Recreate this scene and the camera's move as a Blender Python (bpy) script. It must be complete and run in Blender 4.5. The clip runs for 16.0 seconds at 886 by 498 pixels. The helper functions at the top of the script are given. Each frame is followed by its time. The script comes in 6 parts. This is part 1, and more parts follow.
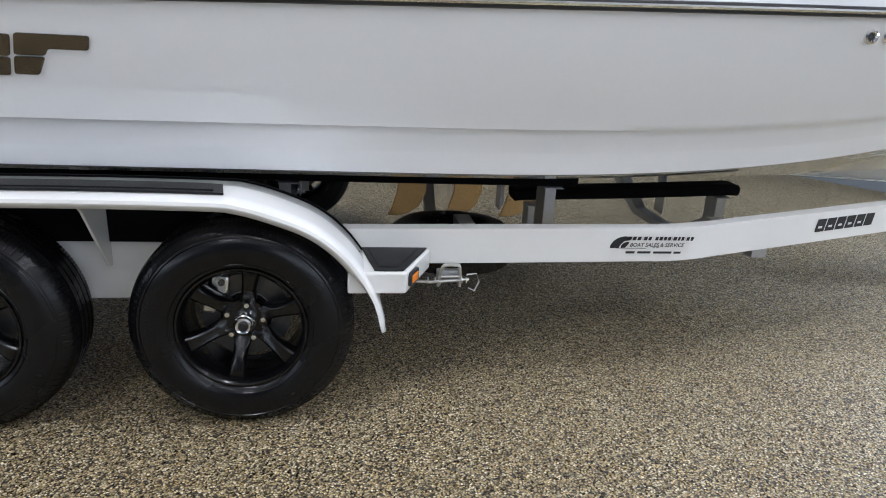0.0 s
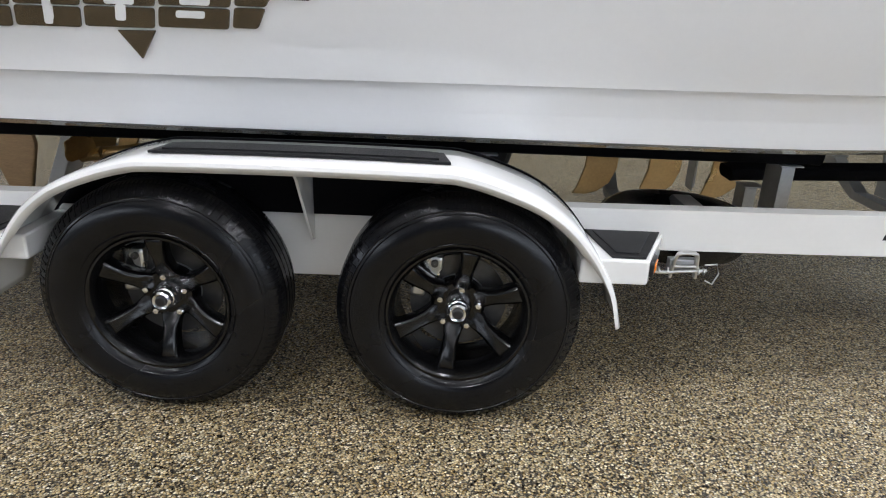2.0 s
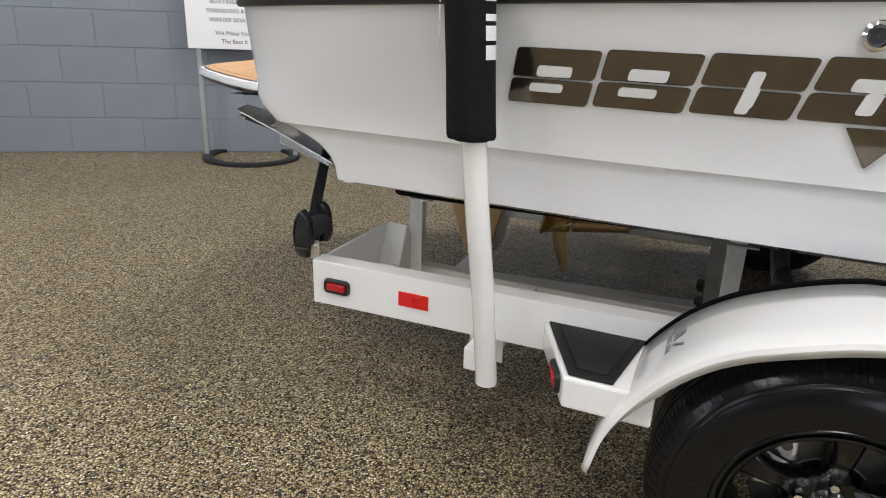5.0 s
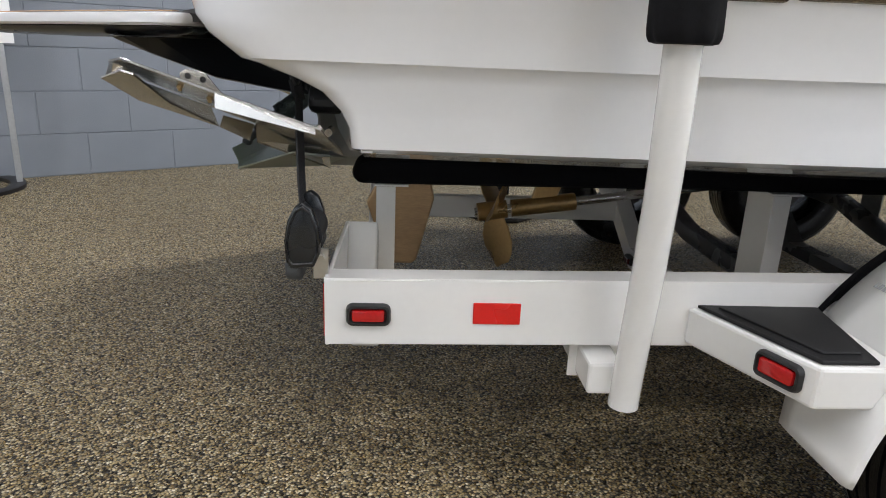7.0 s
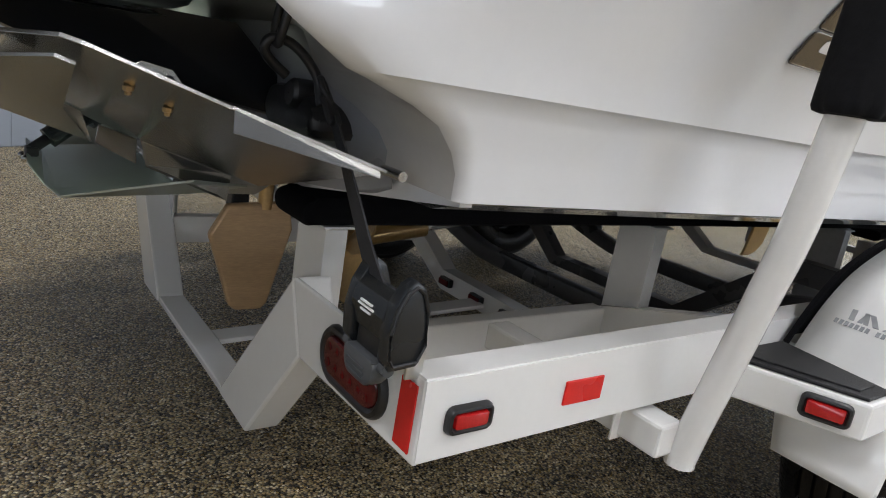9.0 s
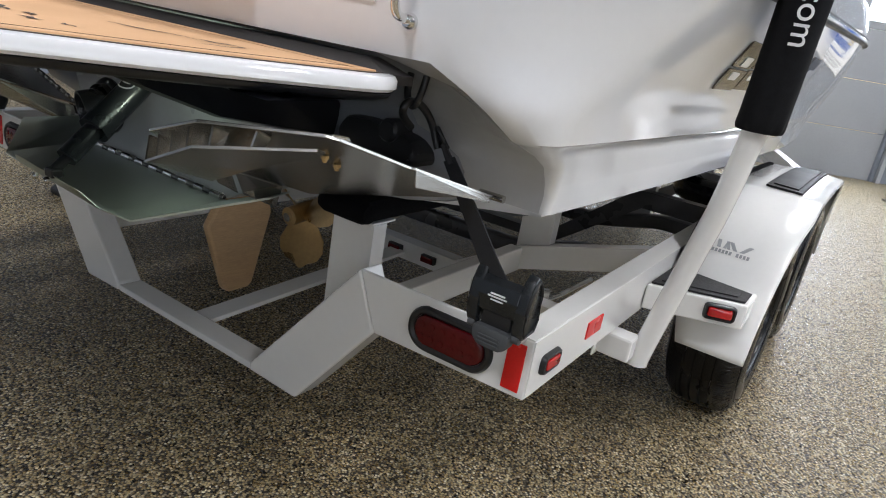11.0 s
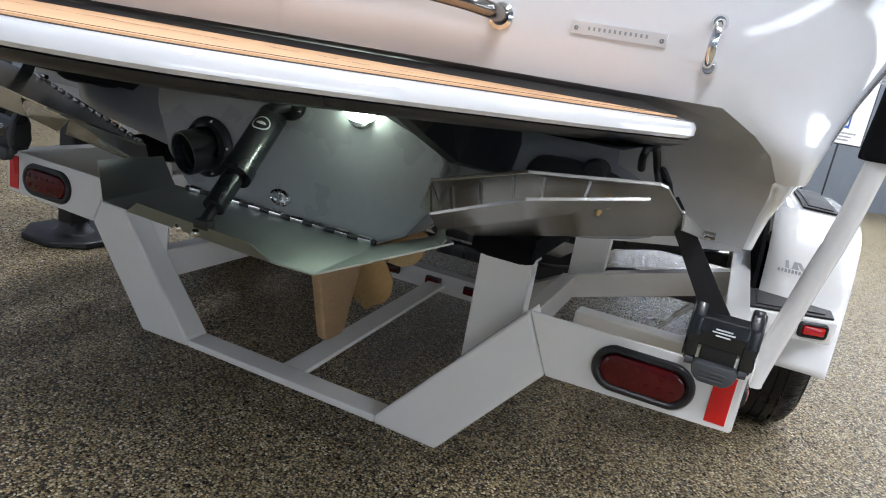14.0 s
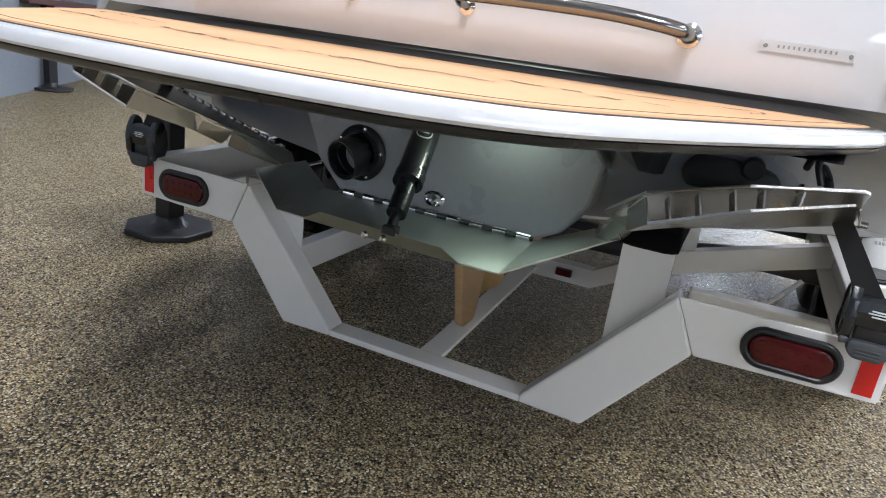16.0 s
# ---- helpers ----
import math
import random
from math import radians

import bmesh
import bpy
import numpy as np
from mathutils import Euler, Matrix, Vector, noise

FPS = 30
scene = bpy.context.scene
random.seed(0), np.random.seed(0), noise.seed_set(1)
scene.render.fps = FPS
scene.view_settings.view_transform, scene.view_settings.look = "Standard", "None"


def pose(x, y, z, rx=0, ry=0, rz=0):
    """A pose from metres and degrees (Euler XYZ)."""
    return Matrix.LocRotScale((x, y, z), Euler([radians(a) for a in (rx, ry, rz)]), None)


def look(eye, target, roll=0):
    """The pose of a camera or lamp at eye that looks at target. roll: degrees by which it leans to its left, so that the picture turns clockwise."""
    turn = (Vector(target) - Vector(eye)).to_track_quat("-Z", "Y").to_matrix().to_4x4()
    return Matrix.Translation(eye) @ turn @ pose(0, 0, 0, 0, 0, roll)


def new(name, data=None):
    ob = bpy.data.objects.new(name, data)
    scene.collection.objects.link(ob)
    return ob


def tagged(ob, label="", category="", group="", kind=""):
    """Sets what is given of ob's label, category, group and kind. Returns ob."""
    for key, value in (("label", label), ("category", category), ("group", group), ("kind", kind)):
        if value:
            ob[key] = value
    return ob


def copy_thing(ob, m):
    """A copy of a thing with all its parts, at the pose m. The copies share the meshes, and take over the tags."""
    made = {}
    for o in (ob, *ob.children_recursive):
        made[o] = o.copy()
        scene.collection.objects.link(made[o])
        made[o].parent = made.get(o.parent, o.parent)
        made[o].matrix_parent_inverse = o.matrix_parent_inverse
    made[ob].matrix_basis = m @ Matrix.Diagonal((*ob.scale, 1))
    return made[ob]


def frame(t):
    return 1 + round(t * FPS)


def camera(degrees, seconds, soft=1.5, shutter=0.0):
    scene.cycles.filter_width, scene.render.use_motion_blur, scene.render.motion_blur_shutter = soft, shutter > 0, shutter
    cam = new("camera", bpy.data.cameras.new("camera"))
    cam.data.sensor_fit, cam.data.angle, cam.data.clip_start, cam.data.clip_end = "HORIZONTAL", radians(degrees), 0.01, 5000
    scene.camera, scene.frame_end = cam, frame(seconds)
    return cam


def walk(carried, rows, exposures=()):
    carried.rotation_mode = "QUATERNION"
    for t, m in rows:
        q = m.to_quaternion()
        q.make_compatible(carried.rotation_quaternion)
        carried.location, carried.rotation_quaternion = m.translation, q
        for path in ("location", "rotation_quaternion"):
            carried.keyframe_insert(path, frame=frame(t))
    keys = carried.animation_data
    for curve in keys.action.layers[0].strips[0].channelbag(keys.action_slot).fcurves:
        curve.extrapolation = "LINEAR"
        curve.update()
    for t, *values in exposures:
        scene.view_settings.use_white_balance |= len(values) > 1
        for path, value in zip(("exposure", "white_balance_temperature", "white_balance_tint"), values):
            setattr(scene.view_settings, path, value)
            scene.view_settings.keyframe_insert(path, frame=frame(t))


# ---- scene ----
cam = camera(67.4, 16.0, soft=1.0)
PATH = [
    (0, (0.308, -1.871, 1.198), (0.594, 0.007, 0.573), 3.1),
    (0.5, (0.212, -1.847, 1.158), (0.504, 0.032, 0.538), 3.1),
    (1, (0.126, -1.794, 1.155), (0.329, 0.087, 0.506), 2.9),
    (1.5, (0.073, -1.68, 1.124), (0.173, 0.206, 0.465), 2.3),
    (2, (-0.031, -1.6, 1.106), (-0.049, 0.274, 0.407), 2.2),
    (2.5, (-0.175, -1.538, 1.125), (-0.378, 0.304, 0.374), 1.7),
    (2.8, (-0.254, -1.509, 1.148), (-0.567, 0.316, 0.395), 1.3),
    (3, (-0.324, -1.507, 1.143), (-0.68, 0.321, 0.414), 1.4),
    (3.5, (-0.473, -1.456, 1.18), (-0.941, 0.343, 0.441), 1.3),
    (4, (-0.645, -1.345, 1.186), (-1.211, 0.424, 0.443), 1.4),
    (4.5, (-0.843, -1.251, 1.201), (-1.502, 0.498, 0.487), 1.6),
    (5, (-1.097, -1.164, 1.171), (-1.811, 0.579, 0.498), 2.2),
    (5.2, (-1.193, -1.13, 1.147), (-1.902, 0.624, 0.498), 2.6),
    (7.3, (-2.017, -0.801, 0.904), (-1.71, 1.092, 0.336), 2.8),
    (7.5, (-2.087, -0.777, 0.9), (-1.669, 1.101, 0.353), 3.2),
    (8, (-2.248, -0.657, 0.916), (-1.604, 1.161, 0.388), 4.1),
    (8.2, (-2.313, -0.586, 0.89), (-1.542, 1.19, 0.389), 5.3),
    (8.5, (-2.378, -0.458, 0.886), (-1.388, 1.206, 0.385), 6.4),
    (9, (-2.51, -0.364, 0.895), (-1.328, 1.175, 0.411), 9.6),
    (9.2, (-2.572, -0.339, 0.91), (-1.308, 1.125, 0.404), 10.0),
    (11.3, (-3.126, -0.143, 1.043), (-1.447, 0.774, 0.458), 10.3),
    (11.4, (-3.144, -0.133, 1.034), (-1.446, 0.758, 0.466), 10.3),
    (11.5, (-3.151, -0.127, 1.039), (-1.451, 0.756, 0.463), 10.1),
    (12, (-3.201, -0.063, 1.035), (-1.482, 0.786, 0.464), 9.8),
    (12.5, (-3.214, 0.042, 1.009), (-1.489, 0.879, 0.439), 9.4),
    (13, (-3.228, 0.163, 1.012), (-1.5, 0.997, 0.447), 9.3),
    (13.5, (-3.263, 0.262, 0.984), (-1.499, 1.04, 0.454), 9.7),
    (14, (-3.311, 0.347, 0.97), (-1.521, 1.077, 0.457), 10.0),
    (14.5, (-3.354, 0.418, 0.967), (-1.567, 1.155, 0.453), 9.9),
    (15, (-3.395, 0.47, 0.983), (-1.621, 1.225, 0.452), 9.8),
    (15.5, (-3.462, 0.536, 1.008), (-1.7, 1.294, 0.443), 9.3),
    (16, (-3.531, 0.601, 1.011), (-1.775, 1.341, 0.403), 7.8),
]
EXPOSURES = [(0, -0.78, 5980, 14), (2, -0.5, 6200, 14), (4.5, -0.48, 6550, 14), (8, -0.46, 6400, 14), (9.2, -0.46, 6350, 14), (11.5, -0.4, 6250, 14), (13.5, -0.22, 6080, 14), (14.5, 0.02, 6000, 14), (15.5, 0.03, 5980, 14), (16, 0.1, 6050, 14)]
walk(cam, [(t, look(eye, target, roll)) for t, eye, target, roll in PATH], EXPOSURES)

C = 1.257          # centre line of the boat and its trailer


# ---- world and light ----
world = bpy.data.worlds.new("world")
scene.world = world
world.use_nodes = True
wn = world.node_tree.nodes
sky = wn.new("ShaderNodeTexSky")
sky.sky_type, sky.sun_disc = "NISHITA", False
sky.sun_elevation, sky.sun_rotation = radians(35), radians(120)
world.node_tree.links.new(sky.outputs[0], wn["Background"].inputs[0])
wn["Background"].inputs[1].default_value = 0.12


def area_lamp(name, m, sx, sy, watts, colour):
    d = bpy.data.lights.new(name, "AREA")
    d.shape, d.size, d.size_y, d.energy, d.color = "RECTANGLE", sx, sy, watts, colour
    ob = new(name, d)
    ob.matrix_world = m
    return ob


# ---- materials ----
def material(name):
    m = bpy.data.materials.new(name)
    m.use_nodes = True
    nt = m.node_tree
    return m, nt, nt.nodes["Principled BSDF"]


def link(nt, a, b):
    nt.links.new(a, b)


def coords(nt, scale=1.0, space="Object"):
    tc = nt.nodes.new("ShaderNodeTexCoord")
    mp = nt.nodes.new("ShaderNodeMapping")
    mp.inputs["Scale"].default_value = (scale,) * 3 if isinstance(scale, (int, float)) else scale
    link(nt, tc.outputs[space], mp.inputs[0])
    return mp.outputs[0]


def noise_tex(nt, vec, scale, detail=4.0, rough=0.55):
    n = nt.nodes.new("ShaderNodeTexNoise")
    n.inputs["Scale"].default_value, n.inputs["Detail"].default_value, n.inputs["Roughness"].default_value = scale, detail, rough
    link(nt, vec, n.inputs["Vector"])
    return n


def ramp(nt, fac, stops):
    r = nt.nodes.new("ShaderNodeValToRGB")
    while len(r.color_ramp.elements) < len(stops):
        r.color_ramp.elements.new(0.5)
    for e, (p, c) in zip(r.color_ramp.elements, stops):
        e.position, e.color = p, (*c, 1) if len(c) == 3 else c
    link(nt, fac, r.inputs[0])
    return r


def bump(nt, bsdf, height, strength, distance):
    b = nt.nodes.new("ShaderNodeBump")
    b.inputs["Strength"].default_value, b.inputs["Distance"].default_value = strength, distance
    link(nt, height, b.inputs["Height"])
    link(nt, b.outputs[0], bsdf.inputs["Normal"])


def plain(name, colour, rough=0.5, metal=0.0, coat=0.0, vary=0.12, grain=60.0, big=3.0, relief=0.0, rough_vary=0.1, stretch=(1, 1, 1), spec=0.5):
    """A surface with fine grain and broad unevenness in colour and gloss."""
    m, nt, b = material(name)
    v = coords(nt, stretch)
    fine, broad = noise_tex(nt, v, grain), noise_tex(nt, v, big)
    mix = nt.nodes.new("ShaderNodeMath")
    mix.operation = "MULTIPLY_ADD"
    link(nt, fine.outputs["Fac"], mix.inputs[0])
    mix.inputs[1].default_value = 0.5
    half = nt.nodes.new("ShaderNodeMath")
    half.operation = "MULTIPLY"
    link(nt, broad.outputs["Fac"], half.inputs[0])
    half.inputs[1].default_value = 0.5
    link(nt, half.outputs[0], mix.inputs[2])
    lo, hi = tuple(c * (1 - vary) for c in colour), tuple(min(1.0, c * (1 + vary)) for c in colour)
    link(nt, ramp(nt, mix.outputs[0], [(0.3, lo), (0.7, hi)]).outputs[0], b.inputs["Base Color"])
    r0, r1 = max(0.02, rough - rough_vary), min(1.0, rough + rough_vary)
    link(nt, ramp(nt, broad.outputs["Fac"], [(0.3, (r0,) * 3), (0.7, (r1,) * 3)]).outputs[0], b.inputs["Roughness"])
    b.inputs["Metallic"].default_value = metal
    b.inputs["Specular IOR Level"].default_value = spec
    b.inputs["Coat Weight"].default_value = coat
    b.inputs["Coat Roughness"].default_value = 0.04
    if relief:
        bump(nt, b, fine.outputs["Fac"], relief, 0.002)
    return m


def floor_material():
    """Poured pebble floor: small rounded chips of gold, tan, brown, grey and near-black stone under clear resin."""
    m, nt, b = material("pebble_resin")
    v = coords(nt)
    warp = noise_tex(nt, v, 90, 2)
    add = nt.nodes.new("ShaderNodeMixRGB")
    add.blend_type, add.inputs[0].default_value = "ADD", 0.005
    link(nt, v, add.inputs[1])
    link(nt, warp.outputs["Color"], add.inputs[2])
    cells = nt.nodes.new("ShaderNodeTexVoronoi")
    cells.inputs["Scale"].default_value = 158
    link(nt, add.outputs[0], cells.inputs["Vector"])
    sep = nt.nodes.new("ShaderNodeSeparateColor")
    link(nt, cells.outputs["Color"], sep.inputs[0])
    tint = ramp(nt, sep.outputs[0], [(0.0, (0.020, 0.016, 0.010)), (0.12, (0.060, 0.043, 0.022)), (0.20, (0.26, 0.180, 0.078)), (0.45, (0.50, 0.385, 0.192)),
                                     (0.66, (0.68, 0.550, 0.310)), (0.76, (0.34, 0.290, 0.190)), (0.88, (0.80, 0.685, 0.440)), (1.0, (0.95, 0.890, 0.70))])
    crown = ramp(nt, cells.outputs["Distance"], [(0.0, (1.0,) * 3), (0.35, (0.82,) * 3), (0.75, (0.0,) * 3)])
    gap = ramp(nt, cells.outputs["Distance"], [(0.38, (1.0,) * 3), (0.70, (0.10,) * 3)])
    mul = nt.nodes.new("ShaderNodeMixRGB")
    mul.blend_type, mul.inputs[0].default_value = "MULTIPLY", 1.0
    link(nt, tint.outputs[0], mul.inputs[1])
    link(nt, gap.outputs[0], mul.inputs[2])
    # patches where pale or dark chips gather, and broad soiling
    clump = noise_tex(nt, v, 34, 3, 0.6)
    thick = ramp(nt, clump.outputs["Fac"], [(0.30, (0.60, 0.58, 0.55)), (0.52, (0.95, 0.95, 0.95)), (0.72, (1.0, 0.97, 0.90))])
    mulc = nt.nodes.new("ShaderNodeMixRGB")
    mulc.blend_type, mulc.inputs[0].default_value = "MULTIPLY", 1.0
    link(nt, mul.outputs[0], mulc.inputs[1])
    link(nt, thick.outputs[0], mulc.inputs[2])
    broad = noise_tex(nt, v, 1.3, 3)
    soil = ramp(nt, broad.outputs["Fac"], [(0.3, (0.84, 0.81, 0.76)), (0.7, (1.0, 1.0, 1.0))])
    mul2 = nt.nodes.new("ShaderNodeMixRGB")
    mul2.blend_type, mul2.inputs[0].default_value = "MULTIPLY", 1.0
    link(nt, mulc.outputs[0], mul2.inputs[1])
    link(nt, soil.outputs[0], mul2.inputs[2])
    link(nt, mul2.outputs[0], b.inputs["Base Color"])
    link(nt, ramp(nt, sep.outputs[1], [(0.0, (0.20,) * 3), (1.0, (0.5,) * 3)]).outputs[0], b.inputs["Roughness"])
    hmix = nt.nodes.new("ShaderNodeMath")
    hmix.operation = "MULTIPLY_ADD"
    link(nt, sep.outputs[2], hmix.inputs[0])
    hmix.inputs[1].default_value = 0.5
    link(nt, crown.outputs[0], hmix.inputs[2])
    bump(nt, b, hmix.outputs[0], 0.9, 0.003)
    return m


def block_material():
    m, nt, b = material("painted_block")
    v = coords(nt)
    fine, broad = noise_tex(nt, v, 140, 5), noise_tex(nt, v, 2.0)
    oi = nt.nodes.new("ShaderNodeObjectInfo")
    tone = ramp(nt, oi.outputs["Random"], [(0.0, (0.21, 0.233, 0.266)), (1.0, (0.222, 0.245, 0.278))])
    wear = ramp(nt, broad.outputs["Fac"], [(0.3, (0.88,) * 3), (0.7, (1.0,) * 3)])
    mul = nt.nodes.new("ShaderNodeMixRGB")
    mul.blend_type, mul.inputs[0].default_value = "MULTIPLY", 1.0
    link(nt, tone.outputs[0], mul.inputs[1])
    link(nt, wear.outputs[0], mul.inputs[2])
    link(nt, mul.outputs[0], b.inputs["Base Color"])
    b.inputs["Roughness"].default_value = 0.5
    bump(nt, b, fine.outputs["Fac"], 0.5, 0.003)
    return m


def teak_material():
    m, nt, b = material("tan_foam_decking")
    v = coords(nt, (1, 1, 1))
    fine, broad = noise_tex(nt, v, 400, 3), noise_tex(nt, v, 4)
    link(nt, ramp(nt, broad.outputs["Fac"], [(0.3, (0.52, 0.30, 0.145)), (0.7, (0.60, 0.355, 0.18))]).outputs[0], b.inputs["Base Color"])
    b.inputs["Roughness"].default_value = 0.75
    bump(nt, b, fine.outputs["Fac"], 0.3, 0.001)
    return m


def brushed(name, colour, rough, stretch):
    m, nt, b = material(name)
    v = coords(nt, stretch)
    fine, broad = noise_tex(nt, v, 40, 4), noise_tex(nt, coords(nt), 6)
    lo, hi = tuple(c * 0.93 for c in colour), colour
    link(nt, ramp(nt, broad.outputs["Fac"], [(0.3, lo), (0.7, hi)]).outputs[0], b.inputs["Base Color"])
    link(nt, ramp(nt, fine.outputs["Fac"], [(0.3, (rough - 0.03,) * 3), (0.7, (rough + 0.03,) * 3)]).outputs[0], b.inputs["Roughness"])
    b.inputs["Metallic"].default_value = 1.0
    return m


def glowing(name, colour, strength):
    m, nt, b = material(name)
    b.inputs["Base Color"].default_value = (*colour, 1)
    b.inputs["Emission Color"].default_value = (*colour, 1)
    b.inputs["Emission Strength"].default_value = strength
    return m


FLOOR = floor_material()
BLOCK = block_material()
MORTAR = plain("painted_mortar", (0.205, 0.228, 0.262), 0.6)
GEL = plain("white_gelcoat", (0.77, 0.775, 0.78), 0.06, coat=0.6, vary=0.015, rough_vary=0.02)
TRIM_GREY = plain("grey_gelcoat", (0.33, 0.34, 0.34), 0.3, vary=0.05)
# hull white darkened to stand for shade below the stern overhang
RECESS_SHADE_GEL = plain("recess_shade_gelcoat", (0.52, 0.52, 0.52), 0.08, coat=0.5, vary=0.03, rough_vary=0.02)
# gelcoat greyed further, for the shade beside the transom box
SHADE_GEL = plain("moulding_shade_gelcoat", (0.25, 0.26, 0.28), 0.3, coat=0.2, vary=0.06)
DOOR_GREY = plain("grey_door_paint", (0.30, 0.31, 0.32), 0.5, vary=0.06)
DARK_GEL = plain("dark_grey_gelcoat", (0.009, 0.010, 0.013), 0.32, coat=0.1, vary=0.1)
PAINT = plain("white_trailer_paint", (0.78, 0.775, 0.75), 0.18, coat=0.5, vary=0.02, rough_vary=0.05)
RUBBER = plain("tyre_rubber", (0.0045, 0.0046, 0.0055), 0.25, vary=0.3, grain=150, relief=0.08, spec=0.32)
BLACK_RIM = plain("black_wheel_paint", (0.003, 0.003, 0.0032), 0.20, coat=0.12, vary=0.2, spec=0.4)
DARK_STEEL = plain("dark_brake_steel", (0.10, 0.10, 0.10), 0.4, metal=0.8, vary=0.2)
BLACK_PLASTIC = plain("black_plastic", (0.012, 0.012, 0.013), 0.42, vary=0.2, grain=300, relief=0.15)
PAD = plain("black_tread_pad", (0.010, 0.010, 0.0105), 0.6, vary=0.25, grain=400, relief=0.35, spec=0.3)
CARPET = plain("black_bunk_carpet", (0.004, 0.004, 0.005), 0.95, vary=0.4, grain=700, relief=0.6, spec=0.1)
WEBBING = plain("black_webbing", (0.015, 0.015, 0.017), 0.8, vary=0.3, grain=500, relief=0.4)
SLEEVE = plain("black_padded_sleeve", (0.008, 0.008, 0.009), 0.9, vary=0.3, grain=90, relief=0.3, spec=0.15)
GREY_GRIP = plain("grey_rubber_grip", (0.06, 0.064, 0.068), 0.6, vary=0.1)
CHROME = plain("chrome", (0.82, 0.82, 0.82), 0.08, metal=1.0, vary=0.03, rough_vary=0.03)
DARK_CHROME = plain("dark_polished_steel", (0.30, 0.285, 0.27), 0.17, metal=1.0, vary=0.05, rough_vary=0.03)
ACTUATOR = plain("satin_black_plastic", (0.012, 0.014, 0.016), 0.28, coat=0.15, vary=0.15, grain=200, relief=0.05)
ZINC = plain("zinc_plate", (0.62, 0.62, 0.60), 0.3, metal=1.0, vary=0.1)
BADGE = plain("smoked_chrome_badge", (0.17, 0.145, 0.115), 0.12, metal=0.9, vary=0.2, grain=250, rough_vary=0.05)
STEEL = brushed("brushed_stainless", (0.52, 0.51, 0.48), 0.24, (30, 1.5, 30))
# satin stainless with the underwater lamp's green glow put into its colour
LED_TINTED_STEEL = brushed("led_tinted_stainless", (0.52, 0.57, 0.53), 0.42, (30, 1.5, 30))
GASKET = plain("dark_rubber_channel", (0.045, 0.042, 0.041), 0.6, vary=0.15, grain=120, relief=0.1, spec=0.25)
JOINT = plain("pale_floor_joint", (0.42, 0.37, 0.28), 0.6, vary=0.2)
GALV = plain("galvanised_steel", (0.42, 0.43, 0.44), 0.42, metal=0.7, vary=0.12)
AXLE = plain("dark_axle_paint", (0.055, 0.056, 0.060), 0.32, vary=0.15)
BRONZE = plain("bronze", (0.52, 0.36, 0.17), 0.34, metal=0.9, vary=0.15, grain=80, big=8)
WOODY = plain("weathered_bronze", (0.50, 0.34, 0.19), 0.5, metal=0.5, vary=0.2, grain=30, stretch=(2, 2, 12))
TEAK = teak_material()
FOAM_LINE = plain("dark_routed_line", (0.05, 0.035, 0.025), 0.8)
RED = plain("red_lens", (0.42, 0.008, 0.008), 0.14, coat=0.5, vary=0.2, grain=180)
DARK_RED = plain("dark_red_lens", (0.075, 0.003, 0.004), 0.14, coat=0.15, vary=0.3, grain=120, spec=0.3)
RED_TAPE = plain("red_reflector", (0.66, 0.015, 0.012), 0.28, vary=0.08, grain=300)
AMBER = plain("amber_lens", (0.75, 0.22, 0.02), 0.2, coat=0.5)
WHITE_PRINT = plain("white_print", (0.75, 0.75, 0.75), 0.6, vary=0.03)
BLACK_PRINT = plain("black_print", (0.012, 0.012, 0.014), 0.5)
GREY_PRINT = plain("grey_print", (0.30, 0.31, 0.32), 0.5)
BLUE_PRINT = plain("blue_print", (0.03, 0.10, 0.36), 0.5)
YELLOW_PRINT = plain("yellow_print", (0.80, 0.58, 0.03), 0.5)
PLATE_METAL = plain("pale_aluminium", (0.80, 0.80, 0.79), 0.35, metal=0.3, vary=0.04)
PANEL_WHITE = plain("white_sign_panel", (0.80, 0.80, 0.79), 0.4, vary=0.03)
CEIL = plain("ceiling_paint", (0.6, 0.6, 0.6), 0.8)
MAHOGANY = plain("dark_red_wood", (0.06, 0.018, 0.014), 0.35, coat=0.2, vary=0.3, grain=20, stretch=(1, 1, 8))
GLASS_GLOW = glowing("daylight_beyond", (0.85, 0.93, 1.0), 2.5)
TUBE_GLOW = glowing("lamp_tube", (1.0, 0.98, 0.93), 20.0)
LED_GLOW = glowing("white_green_led", (0.86, 1.0, 0.78), 60.0)


# ---- mesh helpers ----
def finish(name, bm, mat, parent=None, label="", smooth=False):
    me = bpy.data.meshes.new(name)
    bmesh.ops.recalc_face_normals(bm, faces=bm.faces)
    if smooth:
        for f in bm.faces:
            f.smooth = True
        for e in bm.edges:
            if len(e.link_faces) == 2 and e.calc_face_angle(0) > radians(38):
                e.smooth = False
    bm.to_mesh(me)
    bm.free()
    me.materials.append(mat)
    ob = new(name, me)
    if parent:
        ob.parent = parent
    if label:
        ob["label"] = label
    return ob


def part(name, bm, mat, parent, label="", smooth=False):
    return finish(name, bm, mat, parent, label, smooth)


def thing(name, label, category, group="", kind="", at=(0, 0, 0)):
    ob = new(name)
    ob.empty_display_size = 0.1
    ob.location = at
    return tagged(ob, label, category, group, kind)


